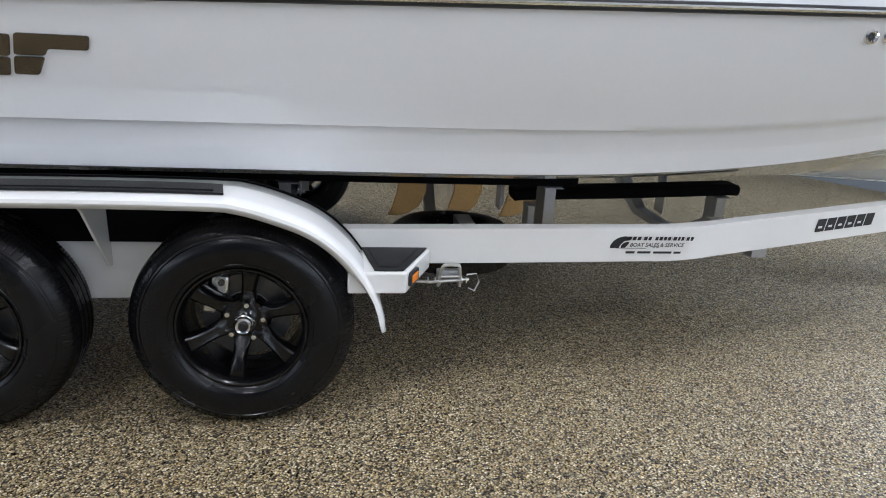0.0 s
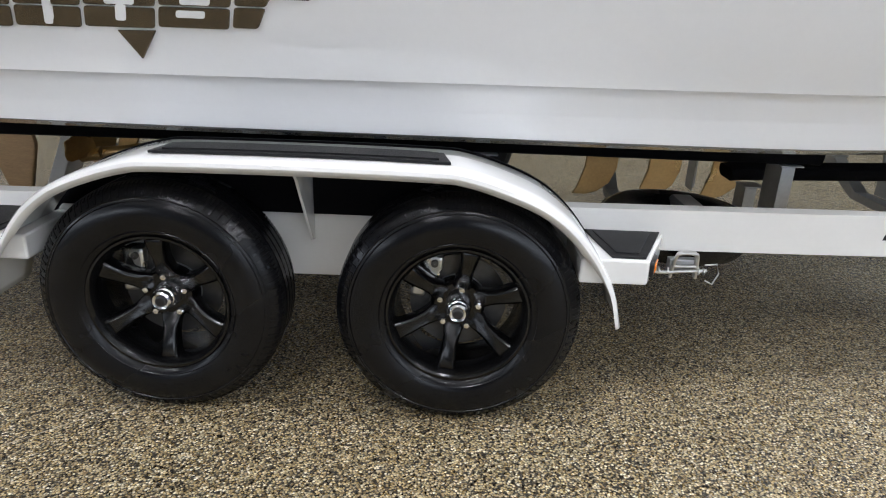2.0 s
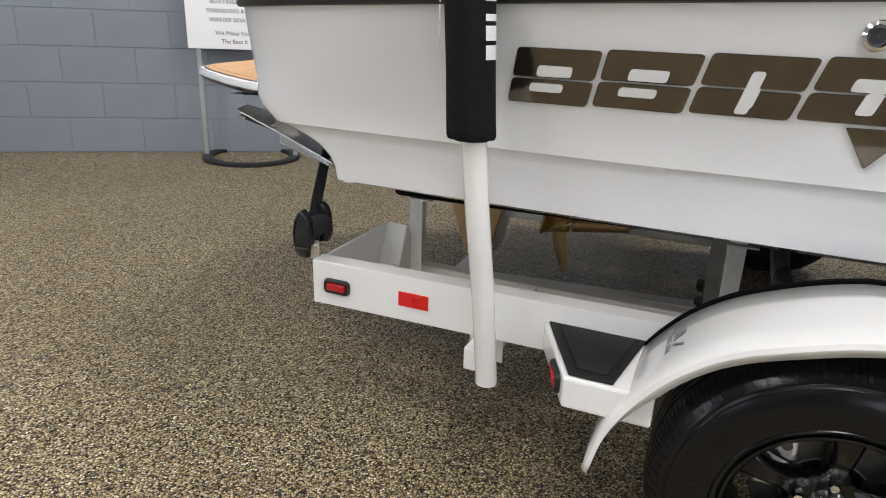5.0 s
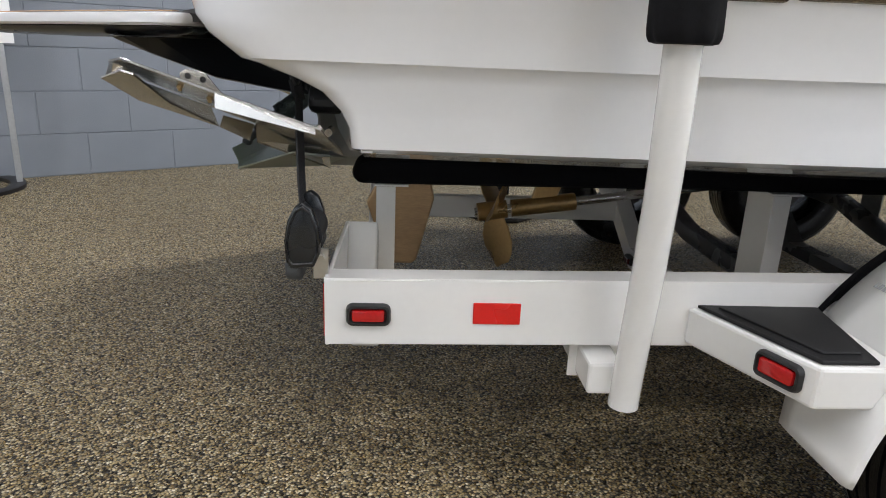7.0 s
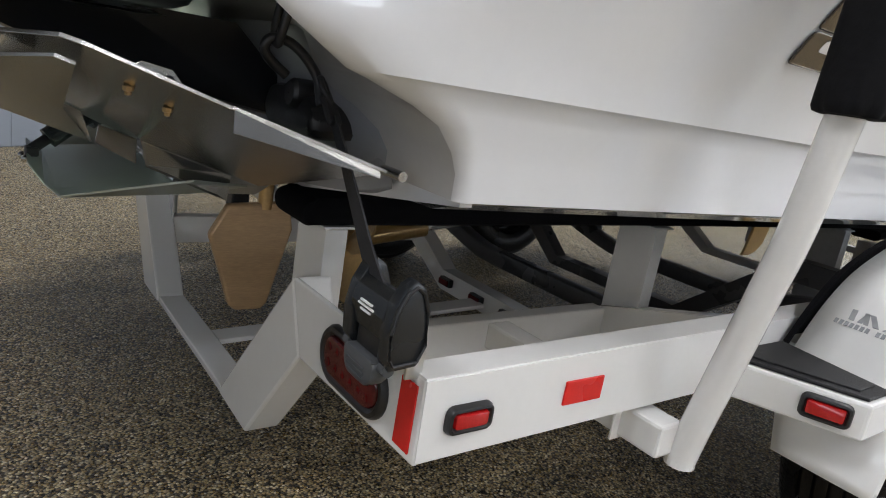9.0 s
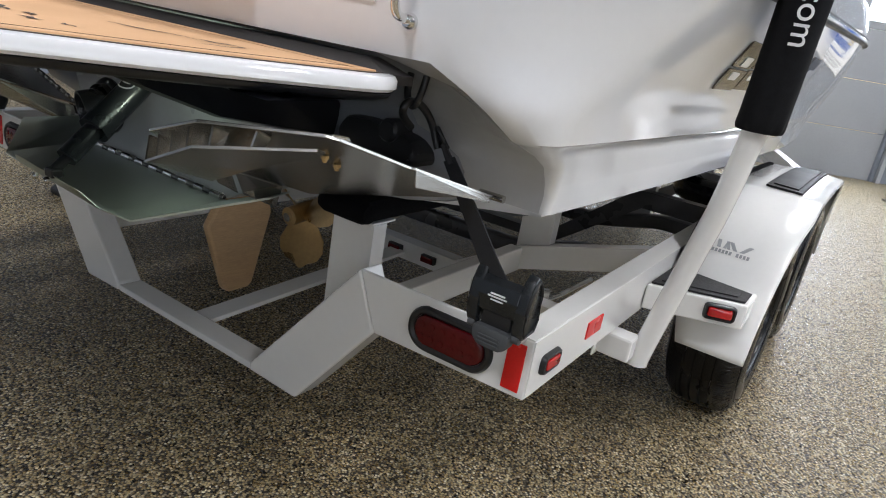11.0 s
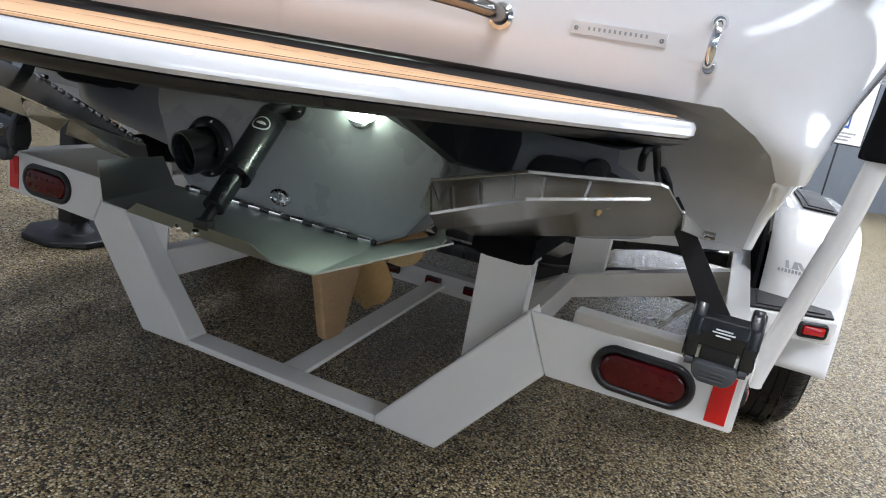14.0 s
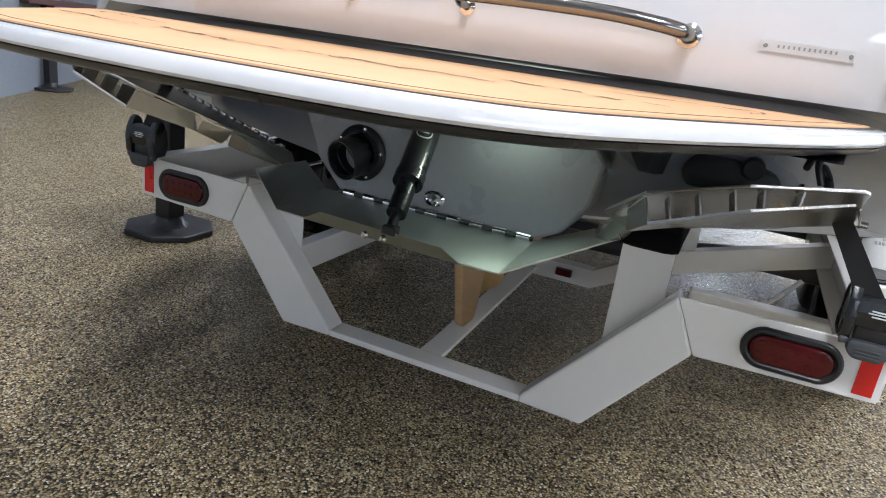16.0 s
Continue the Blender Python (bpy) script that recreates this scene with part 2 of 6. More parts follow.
def box(x0, x1, y0, y1, z0, z1, bevel=0.0, bm=None, segments=2):
    bm = bm or bmesh.new()
    made = bmesh.ops.create_cube(bm, size=1)["verts"]
    bmesh.ops.transform(bm, matrix=Matrix.Translation(((x0 + x1) / 2, (y0 + y1) / 2, (z0 + z1) / 2)) @ Matrix.Diagonal((x1 - x0, y1 - y0, z1 - z0, 1)), verts=made)
    if bevel:
        edges = {e for v in made for e in v.link_edges}
        bmesh.ops.bevel(bm, geom=list(edges), offset=bevel, segments=segments, affect="EDGES", profile=0.5)
    return bm


def prism(points, depth, bevel=0.0, bm=None, segments=2):
    """A solid over a closed 3D outline, pushed along the vector depth."""
    bm = bm or bmesh.new()
    a = [bm.verts.new(p) for p in points]
    b = [bm.verts.new(Vector(p) + Vector(depth)) for p in points]
    n = len(a)
    faces = [bm.faces.new(a), bm.faces.new(b[::-1])]
    faces += [bm.faces.new((a[i], b[i], b[(i + 1) % n], a[(i + 1) % n])) for i in range(n)]
    bmesh.ops.recalc_face_normals(bm, faces=faces)
    if bevel:
        bmesh.ops.bevel(bm, geom=list({e for f in faces for e in f.edges}), offset=bevel, segments=segments, affect="EDGES", profile=0.5)
    return bm


def curve_points(points, steps=8):
    """A smooth line through the points."""
    P = [Vector(p) for p in points]
    P = [2 * P[0] - P[1]] + P + [2 * P[-1] - P[-2]]
    out = []
    for i in range(1, len(P) - 2):
        p0, p1, p2, p3 = P[i - 1:i + 3]
        for k in range(steps):
            t = k / steps
            out.append(0.5 * (2 * p1 + (p2 - p0) * t + (2 * p0 - 5 * p1 + 4 * p2 - p3) * t * t + (3 * p1 - p0 - 3 * p2 + p3) * t ** 3))
    return out + [P[-2]]


def sweep(points, section, bm=None, up=(0, 0, 1), caps=True):
    """Carry a closed 2D section (across, up) along a line of points."""
    bm = bm or bmesh.new()
    P = [Vector(p) for p in points]
    rings = []
    for i, p in enumerate(P):
        t = (P[min(i + 1, len(P) - 1)] - P[max(i - 1, 0)]).normalized()
        side = t.cross(Vector(up))
        if side.length < 1e-4:
            side = t.cross(Vector((1, 0, 0)))
        side.normalize()
        top = side.cross(t)
        rings.append([bm.verts.new(p + side * a + top * b) for a, b in section])
    n = len(section)
    for r, q in zip(rings, rings[1:]):
        for i in range(n):
            bm.faces.new((r[i], r[(i + 1) % n], q[(i + 1) % n], q[i]))
    if caps:
        bm.faces.new(rings[0][::-1])
        bm.faces.new(rings[-1])
    return bm


def round_section(r, n=14):
    return [(r * math.cos(2 * math.pi * i / n), r * math.sin(2 * math.pi * i / n)) for i in range(n)]


def rect_section(w, h, r=0.006):
    pts = []
    for cx, cy, a0 in ((w / 2 - r, h / 2 - r, 0), (-w / 2 + r, h / 2 - r, 90), (-w / 2 + r, -h / 2 + r, 180), (w / 2 - r, -h / 2 + r, 270)):
        pts += [(cx + r * math.cos(radians(a0 + k * 45)), cy + r * math.sin(radians(a0 + k * 45))) for k in range(3)]
    return pts


def tube(points, r, bm=None, n=14):
    return sweep(points, round_section(r, n), bm)


def lathe(profile, axis="y", centre=(0, 0, 0), n=48, bm=None, closed=False, caps=False):
    """Turn (radius, along) pairs about an axis through centre."""
    bm = bm or bmesh.new()
    rings = []
    for r, a in profile:
        ring = []
        for i in range(n):
            c, s = r * math.cos(2 * math.pi * i / n), r * math.sin(2 * math.pi * i / n)
            p = {"y": (c, a, s), "z": (c, s, a), "x": (a, c, s)}[axis]
            ring.append(bm.verts.new(Vector(p) + Vector(centre)))
        rings.append(ring)
    pairs = list(zip(rings, rings[1:])) + ([(rings[-1], rings[0])] if closed else [])
    for r, q in pairs:
        for i in range(n):
            bm.faces.new((r[i], r[(i + 1) % n], q[(i + 1) % n], q[i]))
    if caps and not closed:
        for ring in (rings[0], rings[-1]):
            if (ring[0].co - ring[n // 2].co).length > 1e-4:
                bm.faces.new(ring)
    return bm


def moved(bm, m):
    bmesh.ops.transform(bm, matrix=m, verts=bm.verts)
    return bm


def mirror_y(bm):
    """The same mesh on the other side of the boat."""
    for v in bm.verts:
        v.co.y = 2 * C - v.co.y
    bmesh.ops.reverse_faces(bm, faces=bm.faces)
    return bm


def lettering(text, size, m, mat, parent, extrude=0.0006, name="lettering", shear=0.0, align="CENTER"):
    cu = bpy.data.curves.new(name, "FONT")
    cu.body, cu.size, cu.extrude, cu.shear = text, size, extrude, shear
    cu.align_x, cu.align_y = align, "CENTER"
    ob = new(name, cu)
    me = bpy.data.meshes.new_from_object(ob.evaluated_get(bpy.context.evaluated_depsgraph_get()))
    bpy.data.objects.remove(ob)
    bpy.data.curves.remove(cu)
    me.transform(m)
    me.materials.append(mat)
    o = new(name, me)
    o.parent = parent
    return o


# ---- the room: turned at an angle to the boat ----
ROOM = pose(0, 0, 0, 0, 0, 33)
UA, VA, U0, V0, HIGH = 6.2, 5.33, -8.0, -8.5, 4.2   # inner faces and ceiling height


def structure(name, bm, mat, label, category, m=ROOM):
    ob = finish(name, bm, mat)
    ob.matrix_world = m
    return tagged(ob, label, category, kind="structure")


floor = structure("floor", box(U0 - 0.2, UA + 0.2, V0 - 0.2, VA + 0.2, -0.2, 0.0), FLOOR, "speckled tan and black pebble resin floor, satin", "floor")
structure("ceiling", box(U0 - 0.2, UA + 0.2, V0 - 0.2, VA + 0.2, HIGH, HIGH + 0.2), CEIL, "plain pale grey showroom ceiling", "ceiling")
wall_north = structure("wall_north", box(U0, UA + 0.2, VA + 0.012, VA + 0.2, 0, HIGH), MORTAR, "blue-grey painted concrete block wall", "wall")
wall_west = structure("wall_west", box(U0 - 0.2, U0, V0, VA + 0.2, 0, HIGH), MORTAR, "blue-grey painted showroom wall", "wall")
wall_south = structure("wall_south", box(U0 - 0.2, UA + 0.2, V0 - 0.2, V0, 0, HIGH), MORTAR, "blue-grey painted showroom wall", "wall")
# east wall with the overhead door's opening
DV0, DV1, DZ = -4.1, -0.8, 3.1
bm = box(UA + 0.012, UA + 0.2, V0, DV0, 0, HIGH)
box(UA + 0.012, UA + 0.2, DV1, VA + 0.2, 0, HIGH, bm=bm)
box(UA + 0.012, UA + 0.2, DV0, DV1, DZ, HIGH, bm=bm)
wall_east = structure("wall_east", bm, MORTAR, "grey painted concrete block wall with overhead door", "wall")


# ---- overhead door with a row of lights ----
door = tagged(new("door_1"), "grey sectional overhead door with a row of windows", "garage door", kind="structure")
door.matrix_world = ROOM
for i in range(5):
    z0 = i * DZ / 5
    if i == 3:
        w = (DV1 - DV0) / 4
        for k in range(4):
            a, b2 = DV0 + k * w, DV0 + (k + 1) * w
            bm = box(UA + 0.06, UA + 0.1, a, b2, z0, z0 + 0.09)
            box(UA + 0.06, UA + 0.1, a, b2, z0 + 0.53, z0 + DZ / 5 - 0.006, bm=bm)
            box(UA + 0.06, UA + 0.1, a, a + 0.09, z0 + 0.09, z0 + 0.53, bm=bm)
            box(UA + 0.06, UA + 0.1, b2 - 0.09, b2, z0 + 0.09, z0 + 0.53, bm=bm)
            part("panel", bm, DOOR_GREY, door)
            part("pane", box(UA + 0.075, UA + 0.085, a + 0.09, b2 - 0.09, z0 + 0.09, z0 + 0.53), GLASS_GLOW, door, "bright daylit window pane")
    else:
        part("panel", box(UA + 0.06, UA + 0.1, DV0, DV1, z0, z0 + DZ / 5 - 0.006, 0.004), DOOR_GREY, door)
part("track", box(UA - 0.06, UA, DV0 - 0.1, DV0 - 0.04, 0, DZ + 0.2, 0.004), GALV, door, "galvanised door track")
part("track", box(UA - 0.06, UA, DV1 + 0.04, DV1 + 0.1, 0, DZ + 0.2, 0.004), GALV, door, "galvanised door track")

# ---- ceiling lamps ----
for u, v, watts in ((-5, -4.5, 60), (-2, -4.5, 60), (1, -4.5, 95), (-5, -1.0, 85), (-2, -1.0, 75), (1, -1.0, 95), (-4, 2.8, 115), (-0.5, 2.8, 95), (3.5, -2.5, 95), (3.0, 2.5, 95)):
    lamp = thing("ceiling_light", "long white fluorescent ceiling light, switched on", "ceiling light", "ceiling lights")
    lamp.matrix_world = ROOM @ pose(u, v, HIGH)
    part("housing", box(-0.65, 0.65, -0.12, 0.12, -0.05, 0, 0.006), CEIL, lamp)
    for s in (-0.05, 0.05):
        part("lamp_tube", lathe([(0.001, -0.6), (0.016, -0.6), (0.016, 0.6), (0.001, 0.6)], "x", (0, s, -0.07), 10), TUBE_GLOW, lamp, "glowing fluorescent tube", True)
    area_lamp("ceiling_glow", ROOM @ pose(u, v, HIGH - 0.1), 1.25, 0.22, watts, (0.97, 0.985, 1.0))
area_lamp("door_daylight", ROOM @ pose(UA + 0.04, (DV0 + DV1) / 2, 2.15, 0, 90, 0), 0.5, 3.0, 440, (0.82, 0.91, 1.0))
# wide unseen window added south, behind the visitor, to light the hull's side
window = tagged(new("window_1"), "wide unseen window in a grey frame, added for light", "window", kind="structure")
window.matrix_world = ROOM
part("window_frame", box(-4.06, 4.06, V0, V0 + 0.05, 0.84, 0.9, 0.004), GALV, window)
part("window_frame", box(-4.06, 4.06, V0, V0 + 0.05, 2.9, 2.96, 0.004), GALV, window)
for i in range(5):
    part("mullion", box(-4.06 + i * 2.015, -4.0 + i * 2.015, V0, V0 + 0.05, 0.9, 2.9, 0.004), GALV, window)
for i in range(4):
    part("pane", box(-4.0 + i * 2.015, -2.045 + i * 2.015, V0 + 0.015, V0 + 0.025, 0.9, 2.9), GLASS_GLOW, window, "bright daylit window pane")
# strip window in the west wall is added, unseen, to brighten the stern
window = tagged(new("window_2"), "wide unseen window in a grey frame, added for light", "window", kind="structure")
window.matrix_world = ROOM
for z in (1.39, 2.1):
    part("window_frame", box(U0, U0 + 0.05, -4.06, 4.06, z, z + 0.06, 0.004), GALV, window)
for i in range(5):
    part("mullion", box(U0, U0 + 0.05, -4.06 + i * 2.015, -4.0 + i * 2.015, 1.45, 2.1, 0.004), GALV, window)
for i in range(4):
    part("pane", box(U0 + 0.015, U0 + 0.025, -4.0 + i * 2.015, -2.045 + i * 2.015, 1.45, 2.1), GLASS_GLOW, window, "bright daylit window pane")
# area lamps of the two added windows
area_lamp("added_window_light", ROOM @ pose(U0 + 0.08, 0, 1.775, 0, -90, 0), 0.65, 8.0, 45, (0.90, 0.95, 1.0))
area_lamp("added_window_light", ROOM @ pose(0, V0 + 0.08, 1.9, 90, 0, 0), 8.0, 2.0, 50, (0.88, 0.94, 1.0))


# ---- trailer ----
SLOPE = 0.012


def rz(x):
    """Height of the rails' underside: the frame rises a little to the front."""
    return 0.416 + SLOPE * (x + 2.04)


RAIL_H = 0.122
trailer = thing("boat_trailer", "white-painted tandem-axle boat trailer with black wheels", "trailer", at=(0, 0, 0))


def channel(points, mirrored, name="side_rail"):
    """An open C-section rail: tall outer face, flanges turned to the middle."""
    w, h, t = 0.055, RAIL_H, 0.006
    sec = [(0, 0), (0, h), (-w, h), (-w, h - t), (-t, h - t), (-t, t), (-w, t), (-w, 0)]
    bm = sweep(points, sec)
    bmesh.ops.bevel(bm, geom=[e for e in bm.edges if e.calc_length() > 0.3], offset=0.003, segments=2, affect="EDGES")
    if mirrored:
        mirror_y(bm)
    return part(name, bm, PAINT, trailer)


rail_line = [(x, 0.231, rz(x)) for x in (-2.04, -1.0, 0.0, 1.0, 1.38)] + [(x, 0.231 + y, rz(x)) for x, y in ((1.45, 0.004), (1.52, 0.016), (1.6, 0.037))] + [(x, 0.231 + 0.037 + (x - 1.6) * 0.32, rz(x)) for x in (2.2, 3.4, 4.4)]
rails = [channel(rail_line, k) for k in (False, True)]
part("tongue", box(4.2, 5.4, C - 0.06, C + 0.06, rz(4.6), rz(4.6) + 0.13, 0.008), PAINT, trailer)

# stern member: end plates, sloping arms and a low middle
X0, XD = -2.042, 0.075


def stern_piece(pts, name, mirrored, depth=XD, x0=X0, bevel=0.006):
    bm = prism([(x0, y, z) for y, z in pts], (depth, 0, 0), bevel)
    if mirrored:
        mirror_y(bm)
    return part(name, bm, PAINT, trailer)


for k in (False, True):
    stern_piece([(0.233, 0.414), (0.233, 0.536), (0.650, 0.531), (0.592, 0.404)], "end_plate", k, 0.009, X0, 0.003)
    stern_piece([(0.290, 0.414), (0.290, 0.420), (0.598, 0.411), (0.592, 0.404)], "bottom_flange", k, 0.062, X0 + 0.009, 0.0015)
    stern_piece([(0.652, 0.531), (0.965, 0.166), (0.965, 0.147), (0.802, 0.143), (0.594, 0.404)], "sloping_arm", k)
part("low_bar", box(X0 + 0.004, X0 + 0.075, 0.965, 2 * C - 0.965, 0.146, 0.164, 0.003), PAINT, trailer)
part("keel_bar", sweep([(X0 + 0.08, C, 0.152), (-1.08, C, 0.190)], rect_section(0.07, 0.014, 0.003)), PAINT, trailer)


def v_member(x, low_half, low_z, top_y, mat=PAINT, h=0.10, d=0.06, e=0.245, drop=0.0):
    """A dropped cross member between the rails."""
    zt = rz(x) + 0.11 - drop
    out = [(e, zt), (top_y, zt), (C - low_half, low_z + h * 0.6), (C + low_half, low_z + h * 0.6), (2 * C - top_y, zt), (2 * C - e, zt),
           (2 * C - e, zt - h), (2 * C - top_y + 0.03, zt - h), (C + low_half + 0.03, low_z), (C - low_half - 0.03, low_z), (top_y - 0.03, zt - h), (e, zt - h)]
    bm = bmesh.new()
    vs = [bm.verts.new((x, y, z)) for y, z in out]
    quads = [(0, 1, 10, 11), (1, 2, 9, 10), (2, 3, 8, 9), (3, 4, 7, 8), (4, 5, 6, 7)]
    for q in quads:
        bm.faces.new([vs[i] for i in q])
    ext = bmesh.ops.extrude_face_region(bm, geom=bm.faces[:])
    bmesh.ops.translate(bm, vec=(d, 0, 0), verts=[g for g in ext["geom"] if isinstance(g, bmesh.types.BMVert)])
    return part("cross_member", bm, mat, trailer)


# aft member: gently falling ends, steep arms and a low middle
aft = [(0.245, 0.524, 0.080), (0.50, 0.446, 0.082), (0.775, 0.363, 0.085), (1.01, 0.228, 0.072)]
bm = bmesh.new()
ring = [(y, z) for y, z, h in aft] + [(2 * C - y, z) for y, z, h in aft[::-1]] + [(2 * C - y, z - h) for y, z, h in aft] + [(y, z - h) for y, z, h in aft[::-1]]
vs = [bm.verts.new((-1.06, y, z)) for y, z in ring]
for i in range(7):
    bm.faces.new((vs[i], vs[i + 1], vs[14 - i], vs[15 - i]))
ext = bmesh.ops.extrude_face_region(bm, geom=bm.faces[:])
bmesh.ops.translate(bm, vec=(0.062, 0, 0), verts=[g for g in ext["geom"] if isinstance(g, bmesh.types.BMVert)])
part("cross_member", bm, PAINT, trailer)
for y in (0.776, 2 * C - 0.776):
    part("inner_bar", sweep([(X0 + 0.07, y, 0.318), (-1.06, y, 0.321)], rect_section(0.05, 0.085, 0.005)), PAINT, trailer, "white lengthwise frame bar")
v_member(-0.42, 0.30, 0.21, 0.60, AXLE, h=0.07)
v_member(0.72, 0.30, 0.24, 0.60, GALV, h=0.06, drop=0.04)
v_member(1.86, 0.20, 0.30, 0.75, GALV, h=0.06, e=0.38, drop=0.09)
for y in (-0.14, 0.02, 0.20):
    lampbar = part("marker_lamp", box(-1.082, -1.062, C + y - 0.032, C + y + 0.032, 0.182, 0.212, 0.004), BLACK_PLASTIC, trailer)
    part("lens", box(-1.089, -1.081, C + y - 0.027, C + y + 0.027, 0.186, 0.208, 0.003), DARK_RED, lampbar, "small dark red lens")
for x in (0.0, -0.8):
    bow = [(0.20, 0.345), (0.52, 0.350), (0.62, 0.342), (0.74, 0.312), (0.86, 0.285), (0.96, 0.272), (C, 0.270)]
    line = curve_points([(x, y, z) for y, z in bow + [(2 * C - y, z) for y, z in bow[-2::-1]]], 4)
    part("axle", sweep(line, rect_section(0.065, 0.065, 0.016), up=(1, 0, 0)), AXLE, trailer, "dark painted drop axle beam", True)

# plate below the rail between the wheels, both sides
for k in (False, True):
    bm = prism([(-0.78, 0.236, 0.44), (-0.06, 0.236, 0.448), (-0.16, 0.236, 0.325), (-0.68, 0.236, 0.32)], (0, 0.012, 0), 0.003)
    plate = part("axle_plate", mirror_y(bm) if k else bm, PAINT, trailer)
    for x in (-0.60, -0.22):
        bm = box(x - 0.022, x + 0.022, 0.2345, 0.2370, 0.405, 0.4085)
        part("slot", mirror_y(bm) if k else bm, BLACK_PRINT, plate)

# bunks and their posts
BUNK_SEC = rect_section(0.14, 0.075, 0.03)


def bunk(points, mirrored, section=BUNK_SEC):
    bm = sweep(points, section)
    for v in bm.verts:
        if v.co.x < -1.2:
            v.co.z = min(v.co.z, 0.663 + 0.03 * (v.co.x + 2.0))
    part("bunk", mirror_y(bm) if mirrored else bm, CARPET, trailer, "carpeted black bunk board", True)


def post(x, y0, y1, z0, z1, mirrored, depth=0.045):
    bm = box(x, x + 0.006, y0, y1, z0, z1, 0.0015)
    box(x, x + depth, y0 - 0.001, y0 + 0.005, z0, z1, 0.0015, bm)
    box(x - 0.004, x + depth + 0.03, y0, y1, z1, z1 + 0.005, 0.0015, bm)
    # forward posts take the grey steel to stand for shade under the hull
    part("bunk_post", mirror_y(bm) if mirrored else bm, PAINT if x < 0 else GALV, trailer)


for k in (False, True):
    bunk([(-2.004, 0.742, 0.646), (-1.7, 0.74, 0.648), (-1.35, 0.738, 0.652), (-1.0, 0.735, 0.655), (0.2, 0.72, 0.658), (1.19, 0.70, 0.662), (1.22, 0.70, 0.66)], k)
    bunk([(1.04, 0.97, 0.520), (1.07, 0.97, 0.524), (1.6, 0.98, 0.540), (2.09, 1.0, 0.558), (2.115, 1.0, 0.556)], k, rect_section(0.14, 0.05, 0.022))
    part("bunk_end", lathe([(0.001, 0.672), (0.021, 0.675), (0.026, 0.69), (0.026, 0.794), (0.021, 0.809), (0.001, 0.812)], "y", (-2.004, 0, 0.637), 28) if not k else mirror_y(lathe([(0.001, 0.672), (0.021, 0.675), (0.026, 0.69), (0.026, 0.794), (0.021, 0.809), (0.001, 0.812)], "y", (-2.004, 0, 0.637), 28)), CARPET, trailer, "", True)
    post(-1.974, 0.684, 0.803, 0.33, 0.605, k)
    post(-1.03, 0.67, 0.79, 0.34, 0.612, k)
    post(0.05, 0.66, 0.78, 0.30, 0.612, k)
    post(1.09, 0.64, 0.76, 0.40, 0.618, k)
    post(1.11, 0.93, 1.02, 0.30, 0.468, k)
    post(2.02, 0.95, 1.05, 0.30, 0.515, k)

# fenders
FX = -0.41
half = [(0.0, 0.729), (0.33, 0.726), (0.42, 0.718), (0.52, 0.689), (0.62, 0.645), (0.70, 0.583), (0.765, 0.503), (0.812, 0.415), (0.838, 0.318)]
prof = [(FX - d, z) for d, z in half[::-1]] + [(FX + d, z) for d, z in half[1:]]
prof = [(p.x, p.z) for p in curve_points([(x, 0, z) for x, z in prof], 5)]


def fender(mirrored):
    bm = bmesh.new()
    rows = []
    for i, (x, z) in enumerate(prof):
        a, b2 = prof[max(i - 1, 0)], prof[min(i + 1, len(prof) - 1)]
        t = Vector((b2[0] - a[0], 0, b2[1] - a[1])).normalized()
        n = Vector((-t.z, 0, t.x))
        d = abs(x - FX)
        inner = 0.197 if d < 0.80 else 0.197 - (d - 0.80) * 1.2
        lip = 0.030 if d < 0.74 else 0.030 - (d - 0.74) * 0.2
        row = []
        flare = 0.032 * min(1.0, max(0.0, (0.86 - d) / 0.35))
        for y, off in ((-0.022 - flare, -lip), (-0.029 - flare, -0.014), (-0.026 - flare, -0.005), (-0.017 - flare, 0.0), (0.04 - flare, 0.002), (0.12, 0.002), (inner, 0.0)):
            row.append(bm.verts.new(Vector((x, y, z)) + n * off))
        rows.append(row)
    for r, q in zip(rows, rows[1:]):
        for i in range(len(r) - 1):
            bm.faces.new((r[i], r[i + 1], q[i + 1], q[i]))
    if mirrored:
        mirror_y(bm)
    ob = part("fender", bm, PAINT, trailer, "glossy white curved tandem fender", True)
    mod = ob.modifiers.new("thickness", "SOLIDIFY")
    mod.thickness, mod.offset = 0.006, -1
    return ob


def fz(x):
    for (a, za), (b2, zb) in zip(prof, prof[1:]):
        if a <= x <= b2:
            return za + (zb - za) * (x - a) / (b2 - a)
    return prof[0][1]


def oval_ring(w, h, ring, n=32):
    """Outline points of a stadium shape."""
    r = h / 2
    pts = []
    for k in range(n):
        a = 2 * math.pi * k / n
        cx = (w / 2 - r) * (1 if math.cos(a) >= 0 else -1)
        pts.append((cx + (r + ring) * math.cos(a), (r + ring) * math.sin(a)))
    return pts


def rounded(w, h, r, n=5):
    pts = []
    for cx, cy, a0 in ((w / 2 - r, h / 2 - r, 0), (-w / 2 + r, h / 2 - r, 90), (-w / 2 + r, -h / 2 + r, 180), (w / 2 - r, -h / 2 + r, 270)):
        pts += [(cx + r * math.cos(radians(a0 + k * 90 / (n - 1))), cy + r * math.sin(radians(a0 + k * 90 / (n - 1)))) for k in range(n)]
    return pts


